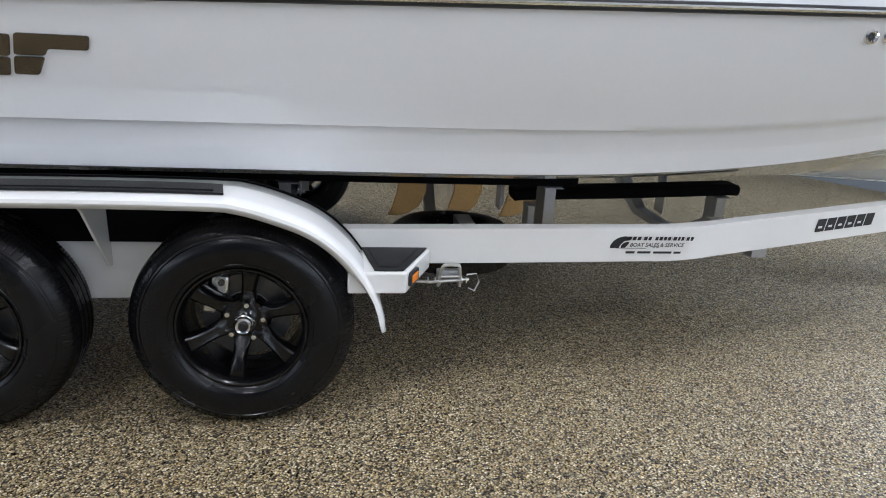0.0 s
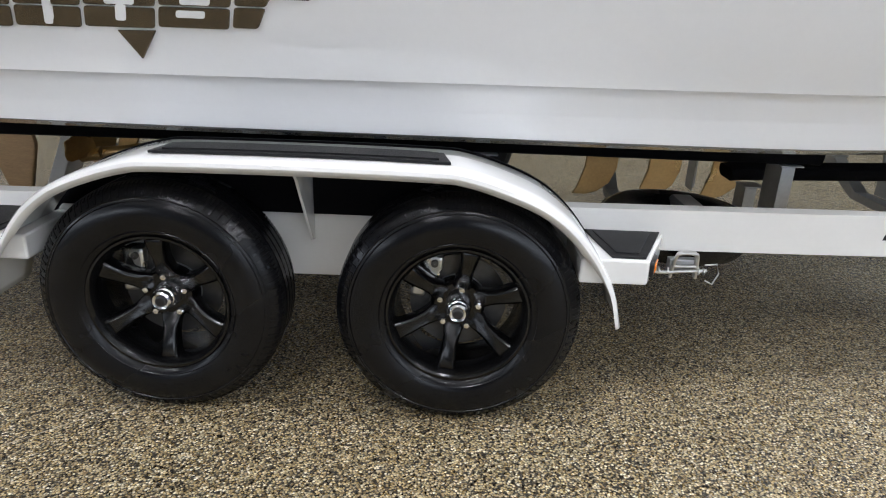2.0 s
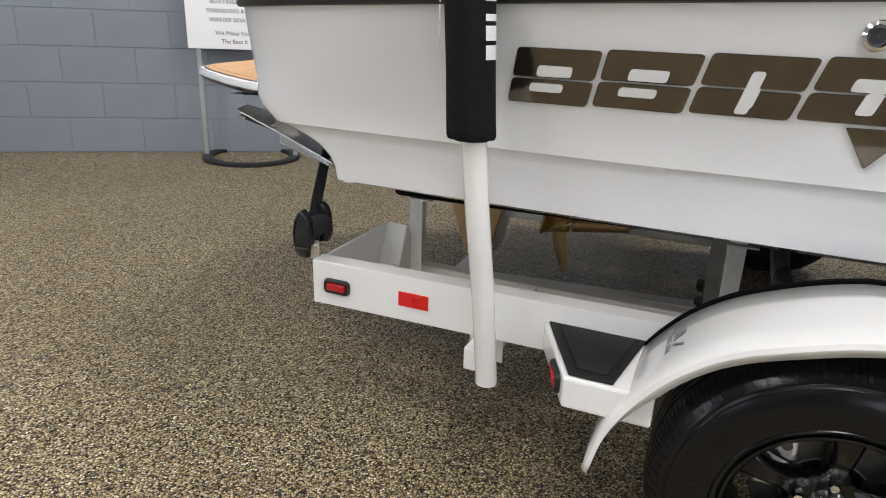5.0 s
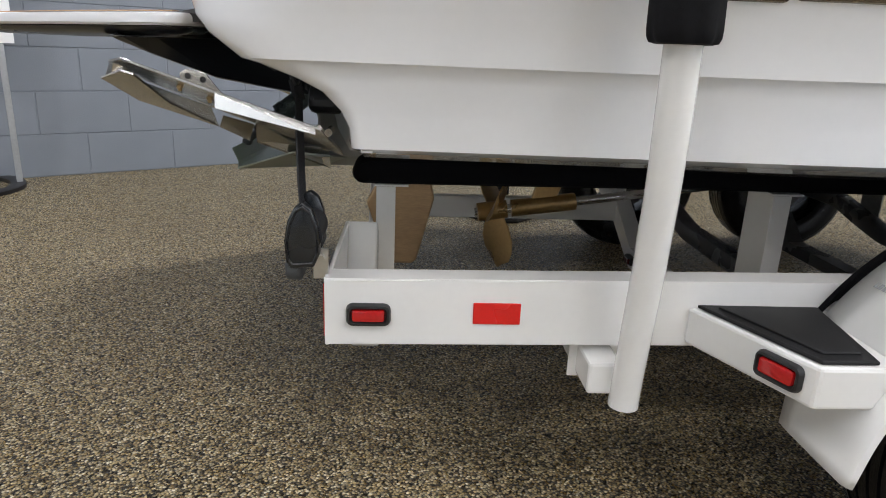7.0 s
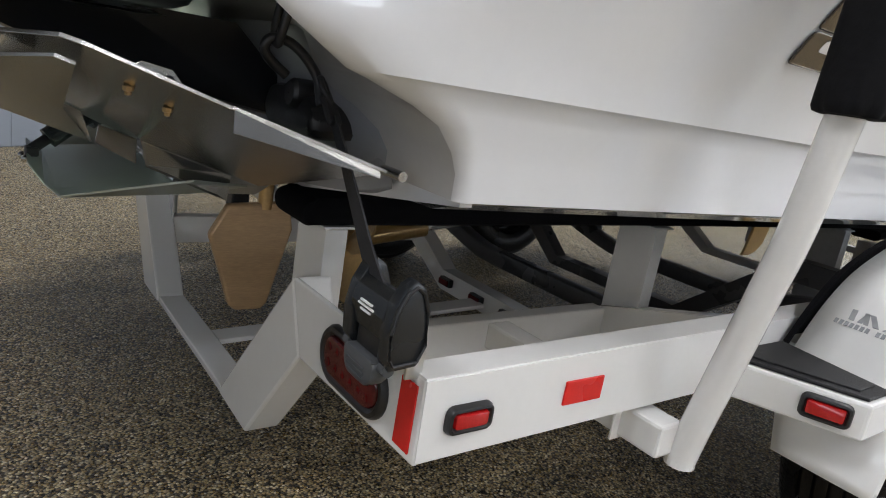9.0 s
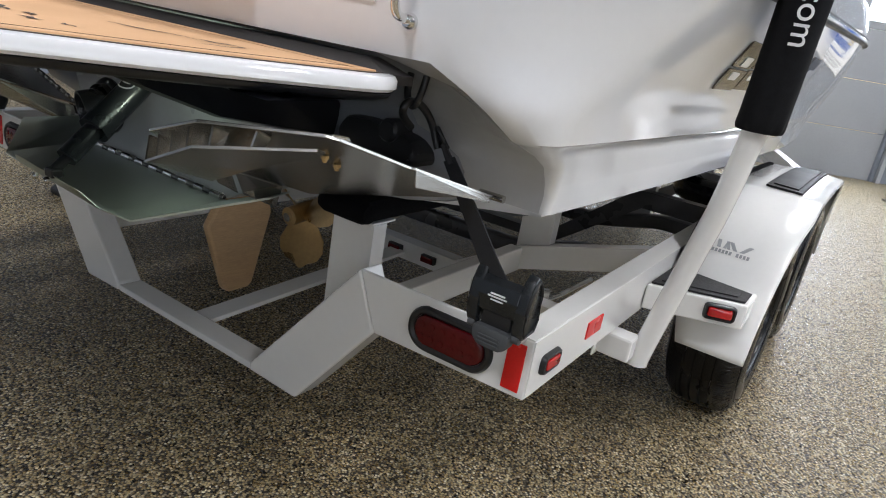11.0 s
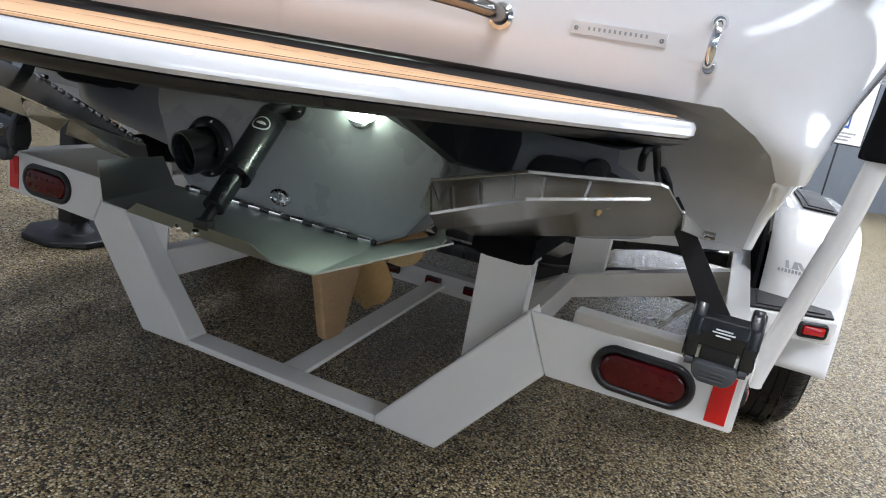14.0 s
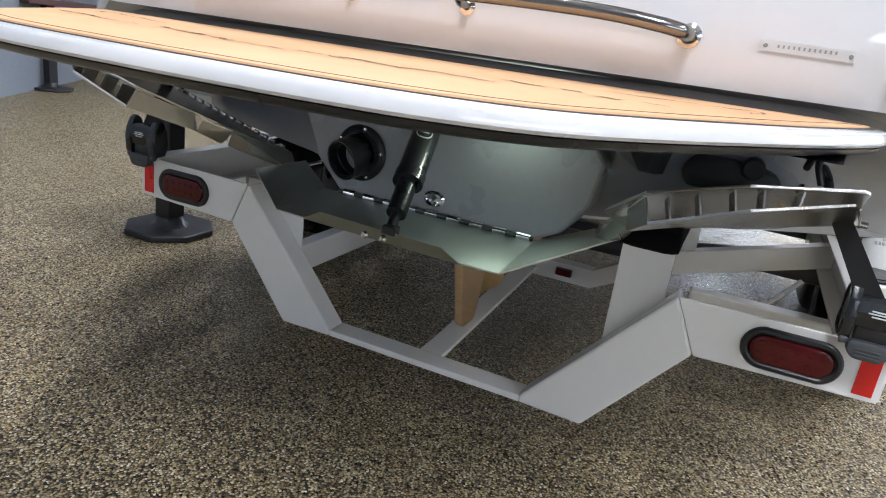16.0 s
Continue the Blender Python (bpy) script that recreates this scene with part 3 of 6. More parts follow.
def lamp_unit(m, w, h, lens, parent, name="marker_lamp", label="", oval=False):
    """A lamp in a black surround; local x across, y up, z out of the face."""
    shape = (lambda g: oval_ring(w, h, g)) if oval else (lambda g: rounded(w + 2 * g, h + 2 * g, 0.005 + g * 0.7))
    g = 0.016 if oval else 0.0095
    bm = bmesh.new()
    rings = []
    for gg, zz in ((g, 0.0), (g, 0.004), (g * 0.75, 0.010), (g * 0.35, 0.011), (0.0, 0.007), (0.0, 0.002)):
        rings.append([bm.verts.new(m @ Vector((x, y, zz))) for x, y in shape(gg)])
    n = len(rings[0])
    for r, q in zip(rings, rings[1:]):
        for i in range(n):
            bm.faces.new((r[i], r[(i + 1) % n], q[(i + 1) % n], q[i]))
    body = part(name, bm, BLACK_PLASTIC, parent, label, True)
    bm = bmesh.new()
    rings = [[bm.verts.new(m @ Vector((x * s, y * s, zz))) for x, y in shape(-0.0004)] for s, zz in ((1, 0.002), (0.99, 0.008), (0.95, 0.0115), (0.86, 0.013))]
    for r, q in zip(rings, rings[1:]):
        for i in range(n):
            bm.faces.new((r[i], r[(i + 1) % n], q[(i + 1) % n], q[i]))
    bm.faces.new(rings[-1])
    part("lens", bm, lens, body, "", True)
    return body


def face(origin, across, up):
    """A frame for flat things: x along across, y along up, z out of the face."""
    a = Vector(across).normalized()
    u = (Vector(up) - a * Vector(up).dot(a)).normalized()
    n = a.cross(u)
    m = Matrix((a, u, n)).transposed().to_4x4()
    m.translation = Vector(origin)
    return m


for k in (False, True):
    fend = fender(k)
    # top tread pad
    def pad_mesh(x0, x1, y0, y1):
        bm = bmesh.new()
        g = [[bm.verts.new((x0 + (x1 - x0) * i / 12 + (0.02 if j == 1 else 0) * (1 if i == 0 else -1 if i == 12 else 0), y, fz(x0 + (x1 - x0) * i / 12) + 0.0045)) for i in range(13)] for j, y in enumerate((y0, y1))]
        for i in range(12):
            bm.faces.new((g[0][i], g[0][i + 1], g[1][i + 1], g[1][i]))
        ext = bmesh.ops.extrude_face_region(bm, geom=bm.faces[:])
        bmesh.ops.translate(bm, vec=(0, 0, 0.006), verts=[v for v in ext["geom"] if isinstance(v, bmesh.types.BMVert)])
        return bm
    bm = pad_mesh(-0.785, -0.035, 0.004, 0.112)
    tread = part("tread_pad", mirror_y(bm) if k else bm, PAD, fend, "black ribbed tread pad")
    bm = pad_mesh(-0.755, -0.065, 0.020, 0.096)
    moved(bm, Matrix.Translation((0, 0, 0.0045)))
    part("raised_panel", mirror_y(bm) if k else bm, PAD, tread)
    # gusset below the fender
    bm = prism([(-0.43, 0.225, 0.69), (-0.43, 0.0, 0.69), (-0.43, 0.03, 0.665), (-0.43, 0.19, 0.45), (-0.43, 0.225, 0.44)], (0.008, 0, 0), 0.002)
    part("gusset", mirror_y(bm) if k else bm, PAINT, fend)
    # black inner skirt
    bm = bmesh.new()
    lo = [bm.verts.new((x, 0.212, min(z - 0.01, 0.522))) for x, z in prof[8:-8]]
    hi = [bm.verts.new((x, 0.207, z + 0.004)) for x, z in prof[8:-8]]
    for i in range(len(lo) - 1):
        bm.faces.new((lo[i], lo[i + 1], hi[i + 1], hi[i]))
    ext = bmesh.ops.extrude_face_region(bm, geom=bm.faces[:])
    bmesh.ops.translate(bm, vec=(0, 0.012, 0), verts=[v for v in ext["geom"] if isinstance(v, bmesh.types.BMVert)])
    part("inner_skirt", mirror_y(bm) if k else bm, CARPET, fend, "black carpeted inner skirt")
    x = -1.128
    sl = Vector((0.05, 0, fz(x + 0.05) - fz(x))).normalized()
    n = Vector((-sl.z, 0, sl.x))

    def emblem(y0, y1, a0, a1, lean, mat):
        o = Vector((x, 0, fz(x))) + n * 0.0035
        q = [o + Vector((0, y, 0)) + sl * a for y, a in ((y0, a0), (y1, a0), (y1 + lean, a1), (y0 + lean, a1))]
        bm = prism(q, n * 0.0009)
        part("emblem_piece", mirror_y(bm) if k else bm, mat, fend)
    for y0, y1, lean in ((0.068, 0.080, -0.020), (0.086, 0.097, 0.016), (0.105, 0.114, 0.008), (0.117, 0.125, -0.006), (0.131, 0.141, 0.004)):
        emblem(y0, y1, 0.020, 0.046, lean, GALV)
    for q in range(12):
        if q != 4:
            emblem(0.050 + q * 0.0095, 0.0565 + q * 0.0095, 0.003, 0.014, 0.0, GREY_PRINT)
    # corner steps fore and aft
    for s in (1, -1):
        cx = lambda d: FX + s * d
        plan = [(cx(0.72), -0.004), (cx(0.895), -0.004), (cx(0.995), 0.229), (cx(0.72), 0.229)]
        if s < 0:
            plan = plan[::-1]
        zb = 0.432
        bm = prism([(x, y, zb) for x, y in plan], (0, 0, 0.068), 0.006)
        step = part("step", mirror_y(bm) if k else bm, PAINT, fend, "white boxed corner step")
        inset = [(cx(0.80), 0.006), (cx(0.888), 0.006), (cx(0.982), 0.222), (cx(0.765), 0.222)]
        if s < 0:
            inset = inset[::-1]
        bm = prism([(x, y, zb + 0.069) for x, y in inset], (0, 0, 0.006), 0.002)
        pad = part("tread_pad", mirror_y(bm) if k else bm, PAD, step, "black ribbed tread pad")
        inset = [(cx(0.815), 0.028), (cx(0.875), 0.028), (cx(0.952), 0.205), (cx(0.785), 0.205)]
        if s < 0:
            inset = inset[::-1]
        bm = prism([(x, y, zb + 0.0745) for x, y in inset], (0, 0, 0.004), 0.0015)
        part("raised_panel", mirror_y(bm) if k else bm, PAD, step)
        a = Vector((cx(0.895), -0.004, 0)), Vector((cx(0.995), 0.229, 0))
        along = (a[1] - a[0]).normalized()
        mid = a[0] + along * 0.062 + Vector((0, 0, zb + 0.036))
        m = face(mid, -along if s < 0 else along, (0, 0, 1))
        if k:
            flip = Matrix.Diagonal((1, -1, 1, 1))
            flip.translation = (0, 2 * C, 0)
            m = flip @ m
        lamp_unit(m, 0.062, 0.026, RED if s < 0 else AMBER, fend, "marker_lamp", "red marker lamp in black surround" if s < 0 else "amber marker lamp")


# ---- wheels ----
def wheel(name="wheel"):
    """Built round the origin: outer face to -y."""
    R, W = 0.332, 0.222
    w = new(name)
    w.empty_display_size = 0.1
    # tyre: sidewall, shoulder, grooved tread
    half_w = W / 2
    pr = [(0.186, -half_w + 0.026), (0.193, -half_w + 0.013), (0.204, -half_w + 0.004), (0.222, -half_w - 0.003), (0.242, -half_w - 0.006), (0.262, -half_w - 0.005), (0.280, -half_w + 0.001), (0.294, -half_w + 0.008),
          (0.296, -half_w + 0.0075), (0.299, -half_w + 0.011), (0.309, -half_w + 0.018), (0.319, -half_w + 0.028), (0.325, -half_w + 0.037)]
    grooved = [(0.329, -0.058)]
    for a, b2 in ((-0.046, -0.040), (-0.018, -0.012), (0.012, 0.018), (0.040, 0.046)):
        grooved += [(R, a - 0.001), (R - 0.008, a), (R - 0.008, b2), (R, b2 + 0.001)]
    grooved.append((0.329, 0.058))
    back = [(r, -y) for r, y in pr[::-1]]
    tyre = part("tyre", lathe(pr + grooved + back, "y", n=112, closed=True), RUBBER, w, "black radial trailer tyre", True)
    # shallow shoulder blocks and fine sipes across the tread
    lug = bmesh.new()
    count = 88
    for i in range(count):
        for k in range(2):
            a0 = 2 * math.pi * (i + 0.5 * k) / count
            for sgn in (-1, 1):
                line = [(0.3015, -half_w + 0.0115), (0.3105, -half_w + 0.0180), (0.3203, -half_w + 0.0280), (0.3262, -half_w + 0.037), (0.3300, -0.056)] if k == 0 else [(0.3195, -half_w + 0.0270), (0.3262, -half_w + 0.037), (0.3300, -0.056)]
                wd = 2 * math.pi / count * 0.36
                prev = None
                for r, y in line:
                    row = []
                    for da, up in ((-wd / 2, 0.0), (-wd / 2 + 0.003, 0.0012), (wd / 2 - 0.003, 0.0012), (wd / 2, 0.0)):
                        rr = r - 0.0004 + up
                        an = a0 + da
                        row.append(lug.verts.new((rr * math.sin(an), sgn * -y, rr * math.cos(an))))
                    if prev:
                        for j in range(3):
                            q = (prev[j], prev[j + 1], row[j + 1], row[j])
                            lug.faces.new(q)
                    prev = row
    tagged(part("tread_shoulder", lug, RUBBER, tyre), kind="stuff")
    for r, y in ((0.288, -half_w + 0.0045), (0.209, -half_w + 0.002)):
        part("sidewall_ring", lathe([(r - 0.002, y), (r, y - 0.0022), (r + 0.002, y)], "y", n=72), RUBBER, tyre, "", True)
    # raised sidewall lettering that cannot be read, as small bars
    side = bmesh.new()
    for start in (0.6, 2.7, 4.8):
        for i in range(9):
            an = start + i * 0.062
            if i in (3, 6):
                continue
            vs = [side.verts.new((r * math.sin(q), -half_w - 0.0068, r * math.cos(q))) for r, q in ((0.236, an), (0.250, an), (0.250, an + 0.038), (0.236, an + 0.038))]
            side.faces.new(vs)
    tagged(part("raised_lettering_ring", side, RUBBER, tyre), kind="stuff")
    # rim barrel and lip
    part("rim_barrel", lathe([(0.191, -half_w + 0.016), (0.192, -half_w + 0.010), (0.186, -half_w + 0.0095), (0.181, -half_w + 0.016), (0.173, -half_w + 0.034), (0.166, 0.06), (0.190, half_w - 0.01)], "y", n=72), BLACK_RIM, w, "gloss black wheel rim", True)
    part("inner_lip", lathe([(0.178, -0.0835), (0.1805, -0.086), (0.183, -0.0835)], "y", n=72), BLACK_RIM, w, "", True)
    # six dished spokes, pinched in the middle, with webs where they meet
    for i in range(6):
        bm = bmesh.new()
        rows = []
        for r, wd, y in ((0.040, 0.046, -0.024), (0.056, 0.062, -0.032), (0.072, 0.054, -0.041), (0.090, 0.045, -0.052), (0.112, 0.043, -0.064), (0.136, 0.047, -0.074), (0.158, 0.052, -0.080), (0.171, 0.056, -0.082), (0.178, 0.066, -0.079)):
            rows.append([bm.verts.new(p) for p in ((-wd / 2 + 0.002, y + 0.044, r), (-wd / 2, y + 0.014, r), (-wd / 2 + 0.004, y + 0.004, r), (-wd / 2 + 0.010, y, r), (0, y + 0.002, r), (wd / 2 - 0.010, y, r), (wd / 2 - 0.004, y + 0.004, r), (wd / 2, y + 0.014, r), (wd / 2 - 0.002, y + 0.044, r))])
        for r, q in zip(rows, rows[1:]):
            for j in range(9):
                bm.faces.new((r[j], r[(j + 1) % 9], q[(j + 1) % 9], q[j]))
        bm.faces.new(rows[0])
        bm.faces.new(rows[-1])
        moved(bm, Matrix.Rotation(math.pi * i / 3, 4, "Y"))
        part("spoke", bm, BLACK_RIM, w, "", True)
    part("wheel_centre", lathe([(0.001, -0.026), (0.040, -0.030), (0.066, -0.030), (0.074, -0.022), (0.078, 0.006), (0.001, 0.006)], "y", n=40), BLACK_RIM, w, "", True)
    hub = part("hub_cap", lathe([(0.037, -0.024), (0.037, -0.034), (0.0335, -0.040), (0.033, -0.056), (0.029, -0.062), (0.0265, -0.064), (0.0265, -0.080), (0.022, -0.085), (0.016, -0.082), (0.001, -0.082)], "y", n=32), CHROME, w, "chrome grease hub cap", True)
    part("hub_plug", lathe([(0.014, -0.081), (0.014, -0.086), (0.010, -0.088), (0.001, -0.088)], "y", n=20), BLACK_PLASTIC, hub)
    for i in range(5):
        a = 2 * math.pi * i / 5
        c = (0.056 * math.sin(a), 0, 0.056 * math.cos(a))
        part("lug_nut", lathe([(0.0105, -0.024), (0.0105, -0.046), (0.008, -0.051), (0.001, -0.052)], "y", c, 6), CHROME, w, "chrome lug nut")
    part("brake_disc", lathe([(0.055, 0.012), (0.135, 0.012), (0.135, 0.026), (0.055, 0.026)], "y", n=48), DARK_STEEL, w, "dark steel brake disc", True)
    cal = part("brake_caliper", box(-0.125, -0.062, -0.012, 0.045, 0.058, 0.125, 0.012), ZINC, w, "zinc-plated brake caliper")
    part("caliper_bolt", lathe([(0.010, -0.012), (0.010, -0.022), (0.001, -0.023)], "y", (-0.085, 0, 0.105), 12), DARK_STEEL, cal)
    part("caliper_bracket", box(-0.135, -0.095, -0.006, 0.03, -0.005, 0.045, 0.008), ZINC, w)
    part("disc_hub", lathe([(0.001, -0.004), (0.075, -0.002), (0.080, 0.014)], "y", n=32), GALV, w, "", True)
    return w


YW = 0.089
first = wheel()
first.parent = trailer
first.matrix_basis = pose(0, YW, 0.322, 0, 9, 0)
for x, far in ((-0.80, False), (0.0, True), (-0.80, True)):
    m = pose(x, 2 * C - YW, 0.322, 0, 20, 180) if far else pose(x, YW, 0.322, 0, -1, 0)
    c = copy_thing(first, m)
    c.parent = trailer
part("spare_carrier", lathe([(0.001, 0.375), (0.16, 0.375), (0.222, 0.385), (0.243, 0.415), (0.246, 0.445), (0.236, 0.485), (0.205, 0.508), (0.17, 0.512), (0.13, 0.500), (0.10, 0.48), (0.001, 0.48)], "z", (0.70, 0.50, 0), 56), RUBBER, trailer, "round black rubber carrier under the rail", True)


# ---- lamps, reflectors, hardware on the frame ----
for k in (False, True):
    Y = (lambda y: 2 * C - y) if k else (lambda y: y)
    side = 1 if k else -1
    m = face((-1.966, Y(0.2305), rz(-1.966) + 0.058), (1, 0, 0) if not k else (-1, 0, 0), (0, 0, 1))
    lamp_unit(m, 0.058, 0.022, RED, trailer, "marker_lamp", "red side marker lamp in black surround")
    part("side_reflector", box(-1.785, -1.702, *sorted((Y(0.231), Y(0.2275))), rz(-1.74) + 0.041, rz(-1.74) + 0.080, 0.001), RED_TAPE, trailer, "flat red side reflector")
    m = face((X0, Y(0.408), 0.469), (0, -1, 0), (0, 0, 1))
    tail = lamp_unit(m, 0.166, 0.064, DARK_RED, trailer, "tail_lamp", "oval dark red tail lamp in black rubber grommet", True)
    for i in range(6):
        y = Y(0.408) + (i - 2.5) * 0.024
        for z in (0.456, 0.482):
            part("led_lens", lathe([(0.008, X0 - 0.010), (0.0065, X0 - 0.0142), (0.001, X0 - 0.0147)], "x", (0, y, z), 12), DARK_RED, tail)
    part("rear_reflector", box(X0 - 0.003, X0, *sorted((Y(0.246), Y(0.283))), 0.425, 0.522, 0.001), RED_TAPE, trailer, "upright red rear reflector")
    # pole bracket
    bm = box(-1.585, -1.525, *sorted((Y(0.18), Y(0.64))), 0.352, 0.412, 0.006)
    part("pole_arm", bm, PAINT, trailer, "white square tube arm")
    lever = part("latch_lever", tube([(-1.50, Y(0.44), 0.40), (-1.485, Y(0.41), 0.425), (-1.44, Y(0.36), 0.475)], 0.008, n=10), ZINC, trailer, "zinc pivot bolt and latch lever", True)
    part("pivot_bolt", lathe([(0.014, 0.405), (0.014, 0.425), (0.001, 0.427)], "z", (-1.505, Y(0.45), 0), 6), ZINC, lever)
    part("clamp_plate", box(-1.60, -1.51, *sorted((Y(0.262), Y(0.268))), 0.345, 0.425, 0.002), PAINT, trailer)
    pole = curve_points([(-1.520, Y(0.173), 0.346), (-1.522, Y(0.160), 0.42), (-1.526, Y(0.128), 0.58), (-1.530, Y(0.110), 0.67), (-1.533, Y(0.097), 0.73), (-1.537, Y(0.085), 0.80), (-1.545, Y(0.066), 0.94), (-1.552, Y(0.052), 1.0), (-1.575, Y(0.03), 1.55)], 6)
    gp = part("guide_pole", tube(pole, 0.0257, n=20), PAINT, trailer, "white bent guide pole", True)
    part("pole_foot", lathe([(0.001, 0.336), (0.0262, 0.336), (0.0262, 0.348), (0.001, 0.348)], "z", (-1.520, Y(0.1735), 0), 20), PAINT, gp)
    bm = bmesh.new()
    rings = []
    foot, head = Vector((-1.5475, Y(0.062), 0.936)), Vector((-1.576, Y(0.029), 1.57))
    for f, r, w in ((0.0, 0.036, 0.05), (0.003, 0.043, 0.07), (0.014, 0.0465, 0.055), (0.030, 0.0478, 0.03), (0.07, 0.048, 0.014), (0.2, 0.0475, 0.010), (0.4, 0.0478, 0.010), (0.7, 0.0475, 0.008), (1.0, 0.0475, 0.0)):
        c = foot.lerp(head, f)
        rings.append([bm.verts.new(c + Vector((math.cos(a), math.sin(a), 0)) * r * (1 + w * math.sin(9 * a + 14 * f) + 0.4 * w * math.sin(4 * a - 9 * f))) for a in [2 * math.pi * q / 48 for q in range(48)]])
    for r, q in zip(rings, rings[1:]):
        for n in range(48):
            bm.faces.new((r[n], r[(n + 1) % 48], q[(n + 1) % 48], q[n]))
    bm.faces.new(rings[0])
    bm.faces.new(rings[-1])
    part("padded_sleeve", bm, SLEEVE, gp, "black padded fabric sleeve with gathered hem", True)

# wire loop bracket under the rail ahead of the front fender
yb = 0.195
loop = bmesh.new()
for dx in (0.0, 0.012):
    tube(curve_points([(0.612 + dx * 0.5, yb + dx, 0.378), (0.622 + dx * 0.5, yb + dx, 0.440), (0.634 + dx * 0.5, yb + dx, 0.452), (0.672, yb + dx, 0.453), (0.684, yb + dx, 0.442), (0.686, yb + dx, 0.378)], 4), 0.0052, loop, 8)
lb = part("loop_bracket", loop, ZINC, trailer, "plated wire loop bracket under the rail", True)
part("cross_rod", tube([(0.530, yb, 0.398), (0.585, yb - 0.003, 0.394), (0.700, yb, 0.402), (0.716, yb, 0.404)], 0.0052, n=8), ZINC, lb, "", True)
part("cross_rod", tube([(0.612, yb, 0.412), (0.690, yb, 0.414)], 0.0046, n=8), ZINC, lb, "", True)
for x in (0.575, 0.600, 0.690, 0.705):
    part("washer", lathe([(0.001, x), (0.011, x), (0.011, x + 0.004), (0.001, x + 0.004)], "x", (0, yb, 0.400), 14), ZINC, lb)
part("hitch_clip", tube([(0.708, yb, 0.420), (0.742, yb, 0.424), (0.752, yb, 0.395), (0.738, yb, 0.362), (0.716, yb, 0.372)], 0.0028, n=6), ZINC, lb, "bent wire hitch clip", True)
part("rail_lug", box(0.610, 0.690, 0.205, 0.236, 0.392, 0.430, 0.004), GALV, lb)



# ---- the boat ----
boat = thing("wake_boat", "white fibreglass wake boat with tan swim platform, resting on trailer bunks", "boat")
XBOW = 4.4


def sheer(x):
    """Height of the rub rail."""
    return 1.253 + 0.034 * x


def forward(x):
    return max(0.0, x - 0.8)


# levels of the side: (half-width inset y at midships, height) from rub rail to chine
LEVELS = ["rail", 1.16, 1.10, 1.03, 0.985, 0.955, 0.93, 0.909, 0.902, 0.88, 0.86, 0.83, 0.822, 0.785, 0.745]
INSET = {"rail": 0.088, 1.16: 0.106, 1.10: 0.130, 1.03: 0.160, 0.985: 0.178, 0.955: 0.190, 0.93: 0.199, 0.909: 0.206, 0.902: 0.217, 0.88: 0.225, 0.86: 0.232, 0.83: 0.2430, 0.822: 0.2445, 0.785: 0.249, 0.745: 0.255}
XT = {"rail": -2.28, 1.16: -2.29, 1.10: -2.295, 1.03: -2.290, 0.985: -2.276, 0.955: -2.254, 0.93: -2.230, 0.909: -2.176, 0.902: -2.150, 0.88: -2.088, 0.86: -2.047, 0.83: -2.018, 0.822: -2.014, 0.785: -2.004, 0.745: -2.001}
# reach of the rounded quarter along and across, level by level
RX = {"rail": 0.60, 1.16: 0.55, 1.10: 0.48, 1.03: 0.37, 0.985: 0.28, 0.955: 0.205, 0.93: 0.145, 0.909: 0.095, 0.902: 0.08, 0.88: 0.054, 0.86: 0.038, 0.83: 0.027, 0.822: 0.026, 0.785: 0.020, 0.745: 0.018}
RY = {"rail": 0.24, 1.16: 0.24, 1.10: 0.235, 1.03: 0.205, 0.985: 0.180, 0.955: 0.115, 0.93: 0.076, 0.909: 0.050, 0.902: 0.042, 0.88: 0.032, 0.86: 0.026, 0.83: 0.021, 0.822: 0.020, 0.785: 0.018, 0.745: 0.016}


def level_z(k, x):
    if k == "rail":
        return sheer(x)
    rise = 0.017 + 0.016 * (1.16 - k) / 0.415
    sag = 0.017 * min(1.0, max(0.0, (0.9 - x) / 2.2)) if 0.82 < k < 0.92 else 0.0
    return k - sag + (0.006 if k == 0.745 else 0.0) + rise * forward(x) ** 2 + (0 if k < 1.1 else 0.034 * (x + 1) * (k - 1.03) / 0.19)


def inset(k, x):
    y = INSET[k] + 0.0115 * min(0.0, x + 0.4) ** 2
    full = (C - INSET[k])
    t = max(0.0, (x - 0.3) / (XBOW - 0.3 - (0 if k == "rail" else 0.9 * (1.2 - k))))
    return y + full * min(1.0, t) ** 2.5


def outline(k):
    """Plan line at one level, from the middle of the stern round the quarter to the bow."""
    xt, pts = XT[k], []
    rx, ry = RX[k], RY[k]
    y0 = inset(k, xt + rx)
    crown = 0.022 if (k == "rail" or k > 0.95) else 0.0
    ye = y0 + ry
    for i in range(10):
        y = C + (ye - C) * i / 9
        pts.append((xt - crown * (1 - ((C - y) / (C - ye)) ** 2), y))
    for i in range(1, 11):
        a = math.pi / 2 * i / 10
        pts.append((xt + rx * (1 - math.cos(a)), ye - ry * math.sin(a)))
    xb = XBOW if k == "rail" else XBOW - 0.9 * (1.2 - k)
    for i in (0.06, 0.2, *range(1, 41)):
        x = xt + rx + (xb - xt - rx) * (i / 40)
        pts.append((x, inset(k, x)))
    return pts


# the aft face under the overhang stands this far in, behind its rounded rim
HOLLOW = {0.955: -2.165, 0.93: -2.125, 0.909: -2.10, 0.902: -2.092, 0.88: -2.068, 0.86: -2.047}


